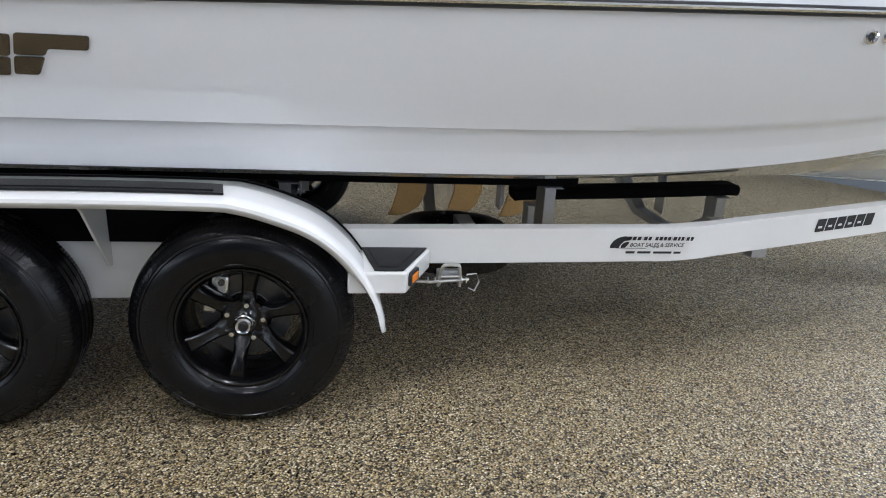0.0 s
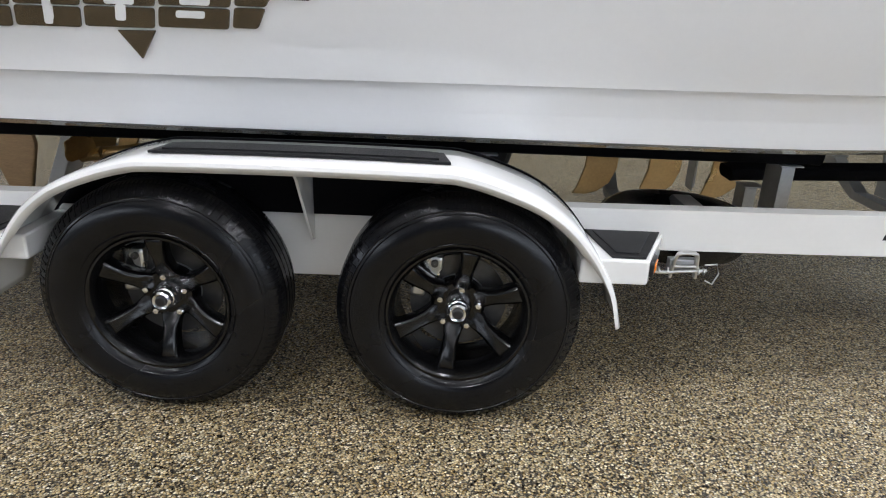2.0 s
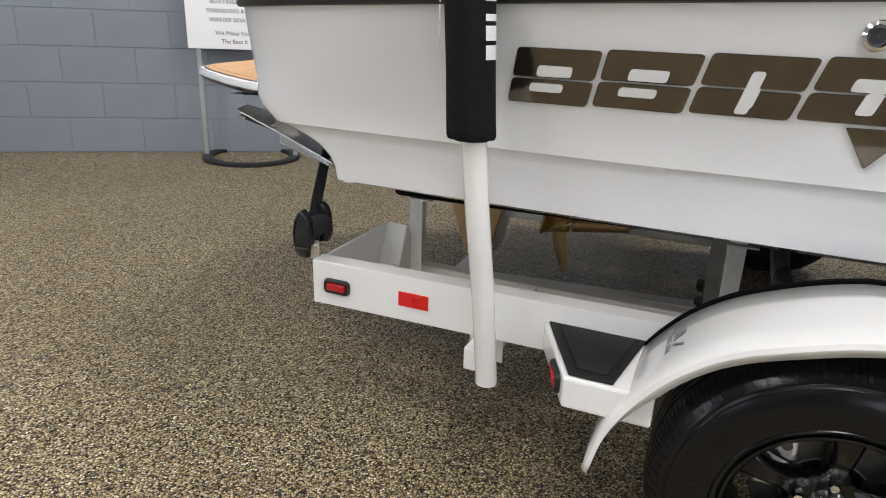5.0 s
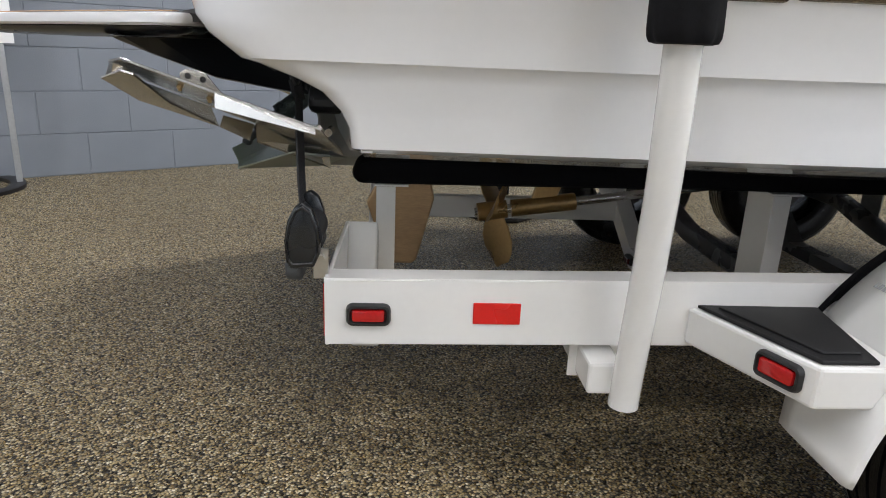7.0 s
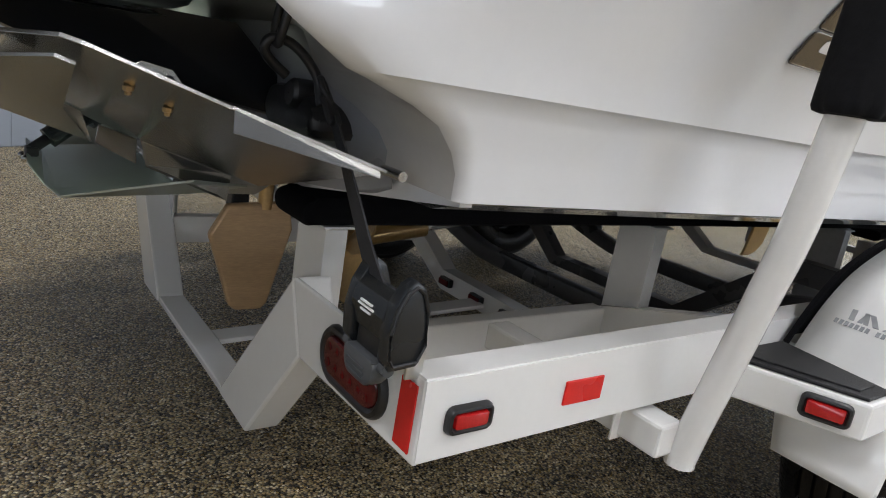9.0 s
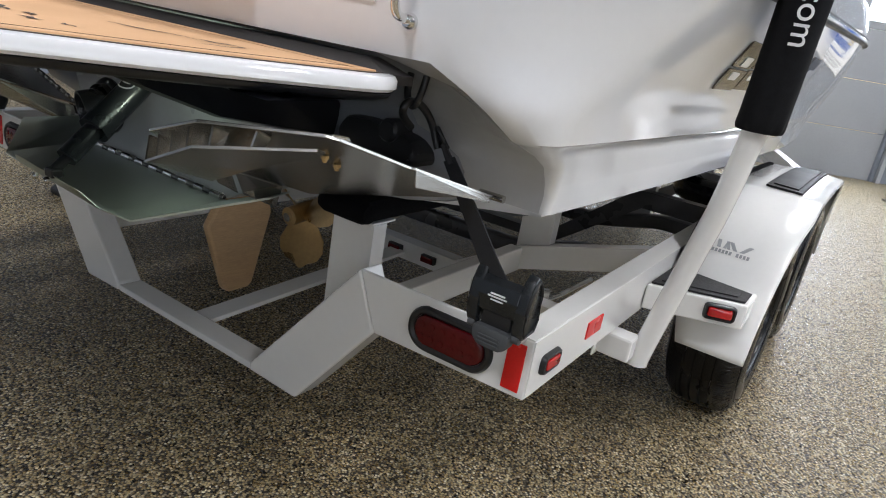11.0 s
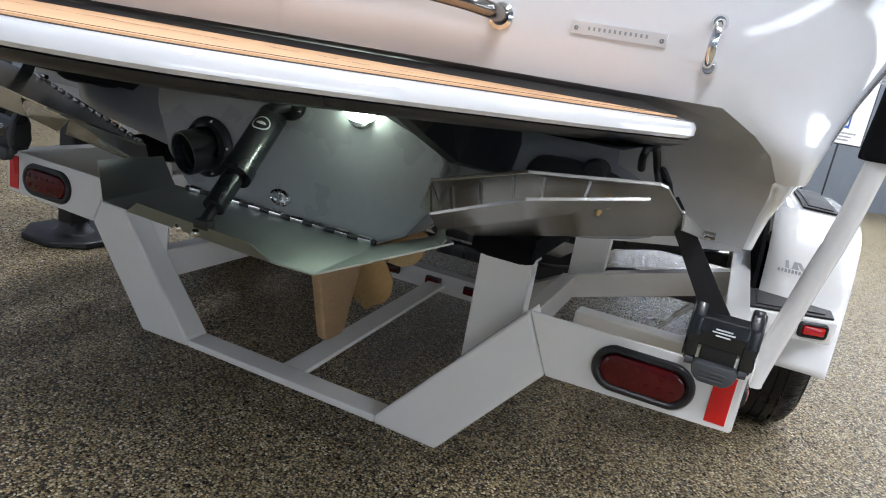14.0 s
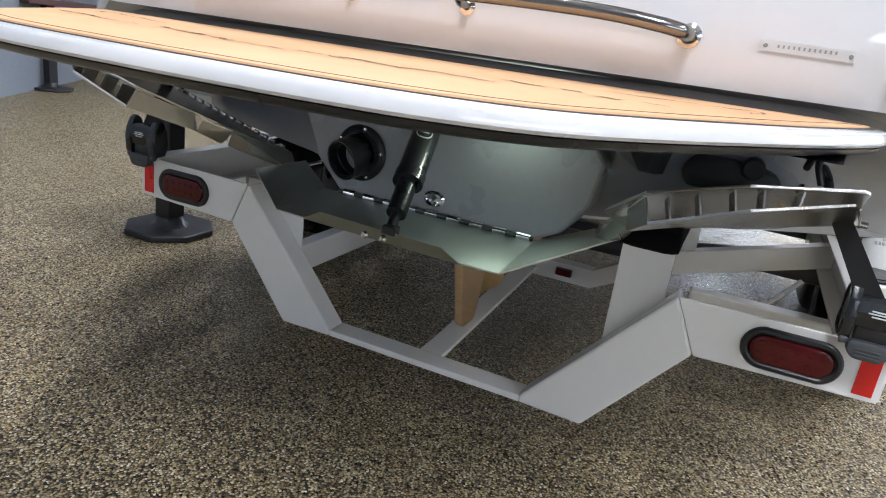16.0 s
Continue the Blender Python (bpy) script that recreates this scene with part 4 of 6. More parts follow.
def skin(levels, stern):
    """The hull's side, or (stern) the recessed aft faces below the step."""
    bm = bmesh.new()
    low = levels.index(0.985)
    for sgn in (False, True):
        rows = []
        for k in levels:
            deep = HOLLOW.get(k, -9.0) if stern else -9.0
            rows.append([bm.verts.new((max(x, deep) if i < 9 else x, 2 * C - y if sgn else y, level_z(k, x))) for i, (x, y) in enumerate(outline(k))])
        for n, (r, q) in enumerate(zip(rows, rows[1:])):
            for i in range(len(r) - 1):
                if (n >= low and i < 9) != stern:
                    continue
                f = (r[i], r[i + 1], q[i + 1], q[i])
                bm.faces.new(f[::-1] if sgn else f)
    bmesh.ops.delete(bm, geom=[v for v in bm.verts if not v.link_faces], context="VERTS")
    bmesh.ops.remove_doubles(bm, verts=bm.verts, dist=0.0005)
    return bm


bm = skin(LEVELS, False)
# bottom: from the chine down to the keel
ch = outline(0.745)


def keel(x):
    return 0.585 - 0.06 * min(1.0, (x + 2.1) / 1.2) + 0.018 * forward(x) ** 2 if x < XBOW else 1.2


for sgn in (False, True):
    prev = None
    for i, (x, y) in enumerate(ch[19:]):
        zc, zk = level_z(0.745, x), min(keel(x), level_z(0.745, x))
        row = [bm.verts.new((x, (y + (C - y) * t) if not sgn else 2 * C - (y + (C - y) * t), zc + (zk - zc) * t - 0.012 * math.sin(min(1, t * 6) * math.pi))) for t in (0, 0.08, 0.17, 0.4, 0.7, 1.0)]
        if prev:
            for j in range(5):
                f = (prev[j], prev[j + 1], row[j + 1], row[j])
                bm.faces.new(f)
        prev = row
# underside of the stern overhang and lower transom
bmesh.ops.remove_doubles(bm, verts=bm.verts, dist=0.0005)
hull = part("hull", bm, GEL, boat, "glossy white fibreglass hull", True)

part("stern_recess", skin(LEVELS, True), RECESS_SHADE_GEL, hull, "glossy white undercut stern, darkened for shade below the overhang", True)
# lower transom closing the hull below the overhang
bm = prism([(-1.985, y, z) for y, z in ((0.30, 0.742), (0.56, 0.70), (0.86, 0.65), (C, 0.585), (2 * C - 0.86, 0.65), (2 * C - 0.56, 0.70), (2 * C - 0.30, 0.742), (2 * C - 0.30, 0.80), (0.30, 0.80))], (0.02, 0, 0))
part("lower_transom", bm, GEL, hull)
# stern moulding greyed for shade each side of the middle box, wedge-shaped platform brackets
for k in (False, True):
    bm = bmesh.new()
    rows = []
    for y, zb in ((0.46, 0.73), (0.50, 0.715), (0.57, 0.70), (0.70, 0.682), (0.90, 0.655)):
        d = min(1.0, (y - 0.46) / 0.08)
        rows.append([bm.verts.new(p) for p in ((-1.99, y, zb), (-1.99 - 0.035 * d, y, zb + 0.004), (-2.0 - 0.05 * d, y, zb + 0.05), (-2.02 - 0.055 * d, y, 0.86), (-2.06 - 0.10 * d, y, 0.935), (-1.99, y, 0.95))])
    for r, q in zip(rows, rows[1:]):
        for i in range(6):
            bm.faces.new((r[i], r[(i + 1) % 6], q[(i + 1) % 6], q[i]))
    bm.faces.new(rows[0])
    bm.faces.new(rows[-1])
    part("stern_moulding", mirror_y(bm) if k else bm, SHADE_GEL, hull, "stern moulding below the platform, greyed for shade", True)
    bm = bmesh.new()
    rows = []
    for x, zl, hw in ((-2.56, 0.908, 0.10), (-2.48, 0.878, 0.115), (-2.343, 0.832, 0.125), (-2.07, 0.79, 0.135)):
        m0 = 0.80
        rows.append([bm.verts.new(p) for p in ((x, m0 - 0.085, 0.93), (x, 0.742, zl + 0.004), (x, 0.756, zl), (x, m0 + hw, 0.93))])
    for r, q in zip(rows, rows[1:]):
        for i in range(4):
            bm.faces.new((r[i], r[(i + 1) % 4], q[(i + 1) % 4], q[i]))
    bm.faces.new(rows[0])
    bm.faces.new(rows[-1])
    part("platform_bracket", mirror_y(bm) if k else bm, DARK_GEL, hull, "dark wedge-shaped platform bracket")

# middle transom box, which carries the exhaust and the gate
bm = prism([(-2.13, y, z) for y, z in ((0.985, 0.598), (0.918, 0.632), (0.868, 0.70), (0.850, 0.80), (0.905, 0.868), (0.97, 0.935), (2 * C - 0.92, 0.935), (2 * C - 0.90, 0.86), (2 * C - 0.903, 0.78), (2 * C - 0.945, 0.68), (2 * C - 1.02, 0.604))], (0.14, 0, 0), 0.008)
part("transom_box", bm, TRIM_GREY, hull, "grey moulded transom box")



def stern_x(y, z):
    """The hull's aft surface on the starboard half."""
    ks = ["rail"] + LEVELS[1:]
    rows = []
    for k in ks:
        line = outline(k)[:20]
        x = line[-1][0]
        for p, q in zip(line, line[1:]):
            if q[1] <= y <= p[1]:
                f = (y - q[1]) / (p[1] - q[1])
                x = q[0] + (p[0] - q[0]) * f
                break
        rows.append((level_z(k, x), x))
    for (za, xa), (zb, xb) in zip(rows, rows[1:]):
        if zb <= z <= za:
            return xb + (xa - xb) * (z - zb) / (za - zb)
    return rows[0][1]


# upper deck above the rub rail
bm = bmesh.new()
top = outline("rail")
for sgn in (False, True):
    rows = []
    for off, dz in ((0.0, 0.0), (0.0, 0.05), (0.03, 0.16), (0.10, 0.20), (0.25, 0.20), (0.25, 0.02)):
        row = []
        for x, y in top:
            d = Vector((x - 0.8, (y - C) * 2.0, 0)).normalized() * off
            yy = y - d.y if abs(y - C) > off else C
            row.append(bm.verts.new((x - d.x, 2 * C - yy if sgn else yy, sheer(x) + dz)))
        rows.append(row)
    for r, q in zip(rows, rows[1:]):
        for i in range(len(r) - 1):
            bm.faces.new((r[i], r[i + 1], q[i + 1], q[i]))
bmesh.ops.remove_doubles(bm, verts=bm.verts, dist=0.0005)
part("deck_rim", bm, GEL, boat, "white moulded deck edge", True)
bm = bmesh.new()
fl = [bm.verts.new((x, y, sheer(x) + 0.015)) for x, y in top] + [bm.verts.new((x, 2 * C - y, sheer(x) + 0.015)) for x, y in top[-2:0:-1]]
bm.faces.new(fl)
part("cockpit_sole", bm, TRIM_GREY, boat)

# rub rail with its bright insert, both sides joined round the stern
line = [(x, y, sheer(x) + 0.004) for x, y in top[1:]]
for sgn in (False, True):
    pts = [(x, 2 * C - y if sgn else y, z) for x, y, z in line]
    rr = part("rub_rail", sweep(pts, rect_section(0.034, 0.034, 0.008)), BLACK_PLASTIC, boat, "black vinyl rub rail", True)
    shift = [(x, y + (0.016 if sgn else -0.016) if i > 18 else y, z) for i, (x, y, z) in enumerate(pts)]
    part("bright_insert", tube(shift[16:], 0.008, n=8), CHROME, rr, "polished stainless insert", True)

# ---- swim platform ----
half_out = [(-2.285, 0.470), (-2.290, 0.436), (-2.306, 0.416), (-2.340, 0.411), (-2.385, 0.428), (-2.53, 0.510), (-2.655, 0.597), (-2.765, 0.677), (-2.87, 0.772), (-2.925, 0.885), (-2.95, 1.03), (-2.958, 1.257)]
half_s = [(p.x, p.y) for p in curve_points([(x, y, 0) for x, y in half_out], 4)]


def plat_z(x):
    return 0.953 + (x + 2.33) * 0.017


def platform_solid(levels, shrink_front=0.0):
    """Rings (inward offset, height offset) stacked and capped."""
    bm = bmesh.new()
    whole = half_s + [(x, 2 * C - y) for x, y in half_s[-2::-1]]
    cx, cy = -2.25, C
    rings = []
    for off, dz in levels:
        ring = []
        n = len(whole)
        for i, (x, y) in enumerate(whole):
            a, b2 = Vector(whole[max(i - 1, 0)]), Vector(whole[min(i + 1, n - 1)])
            t = (b2 - a).normalized()
            nrm = Vector((-t.y, t.x)) * -1
            if nrm.dot(Vector((cx - x, cy - y))) < 0:
                nrm = -nrm
            p = Vector((x, y)) + nrm * off
            ring.append(bm.verts.new((min(p.x, -2.285 - shrink_front), p.y, plat_z(p.x) + dz)))
        rings.append(ring)
    n = len(rings[0])
    for r, q in zip(rings, rings[1:]):
        for i in range(n):
            bm.faces.new((r[i], r[(i + 1) % n], q[(i + 1) % n], q[i]))
    bm.faces.new(rings[0])
    bm.faces.new(rings[-1])
    return bm


plat = part("swim_platform", platform_solid([(0.03, -0.016), (0.005, -0.0155), (0.0, -0.011), (0.0, 0.0), (0.004, 0.006), (0.013, 0.008)]), GEL, boat, "white-edged swim platform", True)
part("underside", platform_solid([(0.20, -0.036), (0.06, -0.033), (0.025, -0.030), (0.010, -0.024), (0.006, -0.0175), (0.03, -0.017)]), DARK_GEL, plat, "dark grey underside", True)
part("foam_border", platform_solid([(0.020, 0.006), (0.022, 0.0092)], 0.036), FOAM_LINE, plat)
foam = part("foam_decking", platform_solid([(0.026, 0.007), (0.029, 0.0112)], 0.042), TEAK, plat, "tan foam teak decking")
part("routed_line", platform_solid([(0.052, 0.0113), (0.0522, 0.0117)], 0.071), FOAM_LINE, foam)
part("foam_field", platform_solid([(0.0533, 0.0114), (0.0535, 0.0119)], 0.0725), TEAK, foam, "tan foam teak decking")
# brush-stroke marking in the foam: torn strokes along one line, and a hooked line at each end
rnd = random.Random(4)


def stroke(p, q, w):
    n = 7
    bm = bmesh.new()
    d = Vector((q[0] - p[0], q[1] - p[1])).normalized()
    side = Vector((-d.y, d.x))
    up, dn = [], []
    for i in range(n + 1):
        f = i / n
        c = Vector(p) + (Vector(q) - Vector(p)) * f + side * 0.004 * math.sin(f * 9 + p[1] * 40)
        ww = w * math.sin(math.pi * min(0.98, f * 0.9 + 0.05)) * rnd.uniform(0.5, 1.1)
        up.append(c + side * ww)
        dn.append(c - side * ww)
    vs = [bm.verts.new((v.x, v.y, plat_z(v.x) + 0.0128)) for v in up + dn[::-1]]
    for i in range(n):
        bm.faces.new((vs[i], vs[i + 1], vs[-2 - i], vs[-1 - i]))
    part("routed_stroke", bm, FOAM_LINE, foam)


for k in range(20):
    y = 0.70 + 1.08 * k / 19
    x = -2.53 - 0.13 * math.sin((y - 0.45) / 1.62 * math.pi) + rnd.uniform(-0.022, 0.022)
    ln = rnd.uniform(0.035, 0.10)
    stroke((x, y), (x + rnd.uniform(-0.012, 0.026), y + ln), rnd.uniform(0.0025, 0.008))
for sgn in (-1, 1):
    hook = [(-2.50, 1.257 + sgn * 0.44), (-2.455, 1.257 + sgn * 0.60), (-2.43, 1.257 + sgn * 0.66), (-2.44, 1.257 + sgn * 0.675), (-2.49, 1.257 + sgn * 0.65)]
    for p, q in zip(hook, hook[1:]):
        stroke(p, q, 0.0045)
# dark gasket where the platform meets the hull
bm = bmesh.new()
rows = []
for i in range(25):
    y = 0.432 + (2 * C - 0.864) * i / 24
    x = stern_x(min(y, 2 * C - y), 0.97)
    zt = 0.976 if 0 < i < 24 else 0.958
    rows.append([bm.verts.new((xx, y, z)) for xx, z in ((x + 0.02, 0.945), (-2.318, 0.945), (-2.318, 0.962), (x - 0.004, zt), (x + 0.02, zt))])
for r, q in zip(rows, rows[1:]):
    for i in range(5):
        bm.faces.new((r[i], r[(i + 1) % 5], q[(i + 1) % 5], q[i]))
bm.faces.new(rows[0])
bm.faces.new(rows[-1])
part("front_gasket", bm, GASKET, plat, "dark grey channel along the hull")

# ---- fittings on the stern ----


def on_stern(y0, y1, z0, z1, proud, depth, name, mat, parent, label="", n=6, tilt=0.0):
    """A thin strip bent onto the hull's aft face; tilt lowers its outer end."""
    bm = bmesh.new()
    rows = []
    for i in range(n + 1):
        y = y0 + (y1 - y0) * i / n
        dz = tilt * (y - y1)
        a, b2 = stern_x(y, z0 + dz), stern_x(y, z1 + dz)
        rows.append([bm.verts.new(p) for p in ((a - proud, y, z0 + dz), (b2 - proud, y, z1 + dz), (b2 - proud + depth, y, z1 + dz), (a - proud + depth, y, z0 + dz))])
    for r, q in zip(rows, rows[1:]):
        for i in range(4):
            bm.faces.new((r[i], r[(i + 1) % 4], q[(i + 1) % 4], q[i]))
    bm.faces.new(rows[0])
    bm.faces.new(rows[-1])
    return part(name, bm, mat, parent, label)


plate = on_stern(0.480, 0.617, 1.0545, 1.0725, 0.004, 0.010, "hull_plate", PLATE_METAL, boat, "small pale riveted metal plate", tilt=0.02)
for y in (0.487, 0.610):
    part("rivet", lathe([(0.0035, 0.0), (0.003, -0.0015), (0.001, -0.002)], "x", (stern_x(y, 1.062) - 0.004, y, 1.0625 + 0.02 * (y - 0.617)), 10), GREY_PRINT, plate)
for i in range(12):
    on_stern(0.507 + i * 0.0075, 0.510 + i * 0.0075, 1.0605, 1.0655, 0.0046, 0.004, "stamped_mark", GALV, plate, n=1)
for k in (False, True):
    Y = (lambda y: 2 * C - y) if k else (lambda y: y)
    eye = part("stern_eye", tube(curve_points([(-2.29, Y(0.420), 1.035), (-2.325, Y(0.418), 1.042), (-2.333, Y(0.417), 1.065), (-2.325, Y(0.416), 1.088), (-2.29, Y(0.415), 1.094)], 5), 0.0065, n=10), CHROME, boat, "polished stern lifting eye", True)
    for z in (1.035, 1.094):
        part("eye_base", lathe([(0.001, -2.304), (0.008, -2.304), (0.0115, -2.299), (0.012, -2.285)], "x", (0, Y(0.418), z), 18), CHROME, eye, "", True)
rail_p = curve_points([(-2.285, 0.728, 1.063), (-2.325, 0.729, 1.065), (-2.350, 0.742, 1.068), (-2.360, 0.775, 1.073), (-2.366, 0.86, 1.081), (-2.372, 1.0, 1.085), (-2.374, C, 1.085), (-2.372, 2 * C - 1.0, 1.085), (-2.366, 2 * C - 0.86, 1.081), (-2.360, 2 * C - 0.775, 1.073), (-2.350, 2 * C - 0.742, 1.068), (-2.325, 2 * C - 0.729, 1.065), (-2.285, 2 * C - 0.728, 1.063)], 5)
gr = part("grab_rail", tube(rail_p, 0.0125, n=16), DARK_CHROME, boat, "polished stainless grab rail across the stern", True)
for y in (0.728, 2 * C - 0.728):
    xs = stern_x(min(y, 2 * C - y), 1.063)
    part("rail_foot", lathe([(0.020, xs + 0.004), (0.020, xs - 0.004), (0.014, xs - 0.007)], "x", (0, y, 1.063), 20), CHROME, gr, "", True)
for y in (1.13, 2 * C - 1.13):
    xs = stern_x(min(y, 2 * C - y), 1.07)
    part("rail_stanchion", tube([(xs + 0.01, y, 1.068), (-2.355, y, 1.072), (-2.373, y, 1.084)], 0.008, n=12), DARK_CHROME, gr, "", True)
    part("rail_foot", lathe([(0.016, xs + 0.004), (0.016, xs - 0.004), (0.008, xs - 0.007)], "x", (0, y, 1.068), 20), CHROME, gr, "", True)

# ---- wake gate ----
gate = part("wake_gate", prism([(-2.135, 1.535, 0.600), (-2.135, 0.97, 0.598), (-2.359, 0.970, 0.583), (-2.376, 1.047, 0.588), (-2.345, 1.450, 0.584), (-2.335, 1.530, 0.582)], (0, 0, 0.004), 0.001), LED_TINTED_STEEL, boat, "folded stainless centre gate")
part("wing", prism([(-2.135, 0.972, 0.598), (-2.06, 0.86, 0.640), (-2.18, 0.789, 0.660), (-2.359, 0.972, 0.583)], (0, 0, 0.004)), LED_TINTED_STEEL, gate)
part("wing", prism([(-2.135, 1.533, 0.600), (-2.06, 1.654, 0.640), (-2.22, 1.690, 0.630), (-2.335, 1.528, 0.582)], (0, 0, 0.004)), LED_TINTED_STEEL, gate)
part("aft_flange", prism([(-2.376, 1.047, 0.588), (-2.345, 1.450, 0.584), (-2.383, 1.378, 0.623), (-2.402, 1.082, 0.622)], (0.004, 0, -0.001), 0.001), LED_TINTED_STEEL, gate)
hinge = part("hinge", lathe([(0.006, 0.975), (0.006, 1.49)], "y", (-2.141, 0, 0.607), 10), DARK_STEEL, gate, "long stainless piano hinge", True)
for i in range(9):
    y = 0.980 + i * 0.0575
    part("knuckle", lathe([(0.001, y), (0.0105, y), (0.0105, y + 0.032), (0.001, y + 0.032)], "y", (-2.141, 0, 0.608), 12), CHROME, hinge, "", True)
for y in (1.214, 1.254):
    part("bolt", lathe([(0.008, -2.402), (0.008, -2.408), (0.004, -2.412), (0.001, -2.412)], "x", (0.010 + (y - 1.214) * -0.07, y, 0.606), 12), CHROME, gate)
# gate actuator
a, b2 = Vector((-2.150, 1.258, 0.815)), Vector((-2.384, 1.204, 0.629))
act = part("gate_actuator", tube([a, a + (b2 - a) * 0.08, a + (b2 - a) * 0.56], 0.031, n=24), ACTUATOR, boat, "black electric gate actuator", True)
part("end_cap", lathe([(0.001, 0.0), (0.018, 0.002), (0.027, 0.010), (0.031, 0.022)], "z", (0, 0, 0), 24), ACTUATOR, act, "", True).matrix_basis = Matrix.Translation(a - (b2 - a) * 0.065) @ (b2 - a).to_track_quat("Z", "Y").to_matrix().to_4x4()
part("lower_tube", tube([a + (b2 - a) * 0.52, a + (b2 - a) * 0.88], 0.0215, n=20), ACTUATOR, act, "", True)
part("collar", tube([a + (b2 - a) * 0.515, a + (b2 - a) * 0.60], 0.0335, n=24), ACTUATOR, act, "", True)
part("rod_end", tube([a + (b2 - a) * 0.86, b2], 0.011, n=12), BLACK_PLASTIC, act, "", True)
part("end_clevis", box(-2.397, -2.372, 1.188, 1.220, 0.615, 0.634, 0.004), BLACK_PLASTIC, act)
mt = part("mount", prism([(-2.128, 1.226 + 0.036 * math.cos(2 * math.pi * i / 16), 0.846 + 0.034 * math.sin(2 * math.pi * i / 16)) for i in range(16)] , (-0.014, 0, 0), 0.003), BLACK_PLASTIC, act, "black mounting flange")
for y, z in ((1.205, 0.866), (1.198, 0.838)):
    part("mount_screw", lathe([(0.005, -2.141), (0.004, -2.145), (0.001, -2.146)], "x", (0, y, z), 8), CHROME, mt)
part("mount_arm", tube([(-2.14, 1.228, 0.846), (-2.158, 1.240, 0.838), (-2.165, 1.252, 0.82)], 0.016, n=12), BLACK_PLASTIC, act, "", True)
part("cable", tube(curve_points([(-2.16, 1.25, 0.835), (-2.17, 1.262, 0.862), (-2.15, 1.275, 0.872), (-2.125, 1.272, 0.855)], 6), 0.0045, n=8), BLACK_PLASTIC, act, "", True)
# oval maker's label with a plain bar
d = (b2 - a).normalized()
u = d.cross(Vector((0, 0, 1))).cross(d).normalized()
u = (u + Vector((-0.8, -0.5, 0.1)) - d * Vector((-0.8, -0.5, 0.1)).dot(d)).normalized()
v = d.cross(u)
for r, w, h, mat in ((0.0316, 0.62, 0.019, PLATE_METAL), (0.0320, 0.52, 0.0155, BLACK_PRINT), (0.0324, 0.34, 0.004, PLATE_METAL)):
    bm = bmesh.new()
    c = a + d * 0.055
    ring = [(w * math.cos(2 * math.pi * i / 20), h * math.sin(2 * math.pi * i / 20)) for i in range(20)]
    mid = bm.verts.new(c + u * (r + 0.0004))
    vs = [bm.verts.new(c + d * q + (u * math.cos(p) + v * math.sin(p)) * r) for p, q in ring]
    for i in range(20):
        bm.faces.new((vs[i], vs[(i + 1) % 20], mid))
    part("oval_label", bm, mat, act)
# exhaust outlet
EX = Vector((0, 1.440, 0.713))
ex = part("exhaust_outlet", lathe([(0.001, -2.128), (0.067, -2.128), (0.069, -2.137), (0.064, -2.143), (0.055, -2.145), (0.053, -2.160)], "x", EX, 36), BLACK_PLASTIC, boat, "black rubber exhaust outlet", True)
for i in range(5):
    an = 2 * math.pi * i / 5 + 0.5
    part("flange_screw", lathe([(0.005, -2.142), (0.004, -2.146), (0.001, -2.1465)], "x", EX + Vector((0, 0.060 * math.cos(an), 0.060 * math.sin(an))), 8), CHROME, ex)
mouth = Vector((-2.192, 1.458, 0.696))
root = Vector((-2.12, EX.y, EX.z))
d = (mouth - root).normalized()
bm = lathe([(0.050, 0.0), (0.050, (mouth - root).length - 0.004), (0.049, (mouth - root).length), (0.045, (mouth - root).length), (0.043, (mouth - root).length - 0.006), (0.042, 0.01)], "z", (0, 0, 0), 36)
moved(bm, Matrix.Translation(root) @ d.to_track_quat("Z", "Y").to_matrix().to_4x4())
part("pipe", bm, ACTUATOR, ex, "short angled rubber pipe", True)
bm = lathe([(0.043, 0.02), (0.001, 0.02)], "z", (0, 0, 0), 24)
moved(bm, Matrix.Translation(root) @ d.to_track_quat("Z", "Y").to_matrix().to_4x4())
part("dark_bore", bm, BLACK_PRINT, ex)
# drain plug
bm = lathe([(0.024, -2.128), (0.024, -2.136), (0.019, -2.139), (0.015, -2.136), (0.001, -2.136)], "x", (0, 0, 0), 24)
moved(bm, Matrix.Translation((0, 1.229, 0.643)) @ Matrix.Diagonal((1, 1.15, 0.8, 1)))
plug = part("drain_plug", bm, CHROME, boat, "oval chrome drain plug", True)
part("slot", box(-2.1415, -2.136, 1.226, 1.232, 0.633, 0.653, 0.001), STEEL, plug)
# underwater lamp below the platform
led = part("underwater_lamp", lathe([(0.034, -2.128), (0.034, -2.140), (0.030, -2.144), (0.001, -2.144)], "x", (0, 1.052, 0.862), 24), STEEL, boat, "round underwater lamp, switched on", True)
bm = lathe([(0.019, -2.1445), (0.016, -2.148), (0.001, -2.149)], "x", (0, 0, 0), 24)
moved(bm, Matrix.Translation((0, 1.052, 0.862)) @ Matrix.Diagonal((1, 2.1, 1.1, 1)))
part("led_lens", bm, LED_GLOW, led, "", True)
glow = bpy.data.lights.new("underwater_lamp_light", "POINT")
glow.energy, glow.color, glow.shadow_soft_size = 0.22, (0.80, 1.0, 0.80), 0.03
lamp_ob = new("underwater_lamp_light", glow)
lamp_ob.location = (-2.215, 1.05, 0.845)
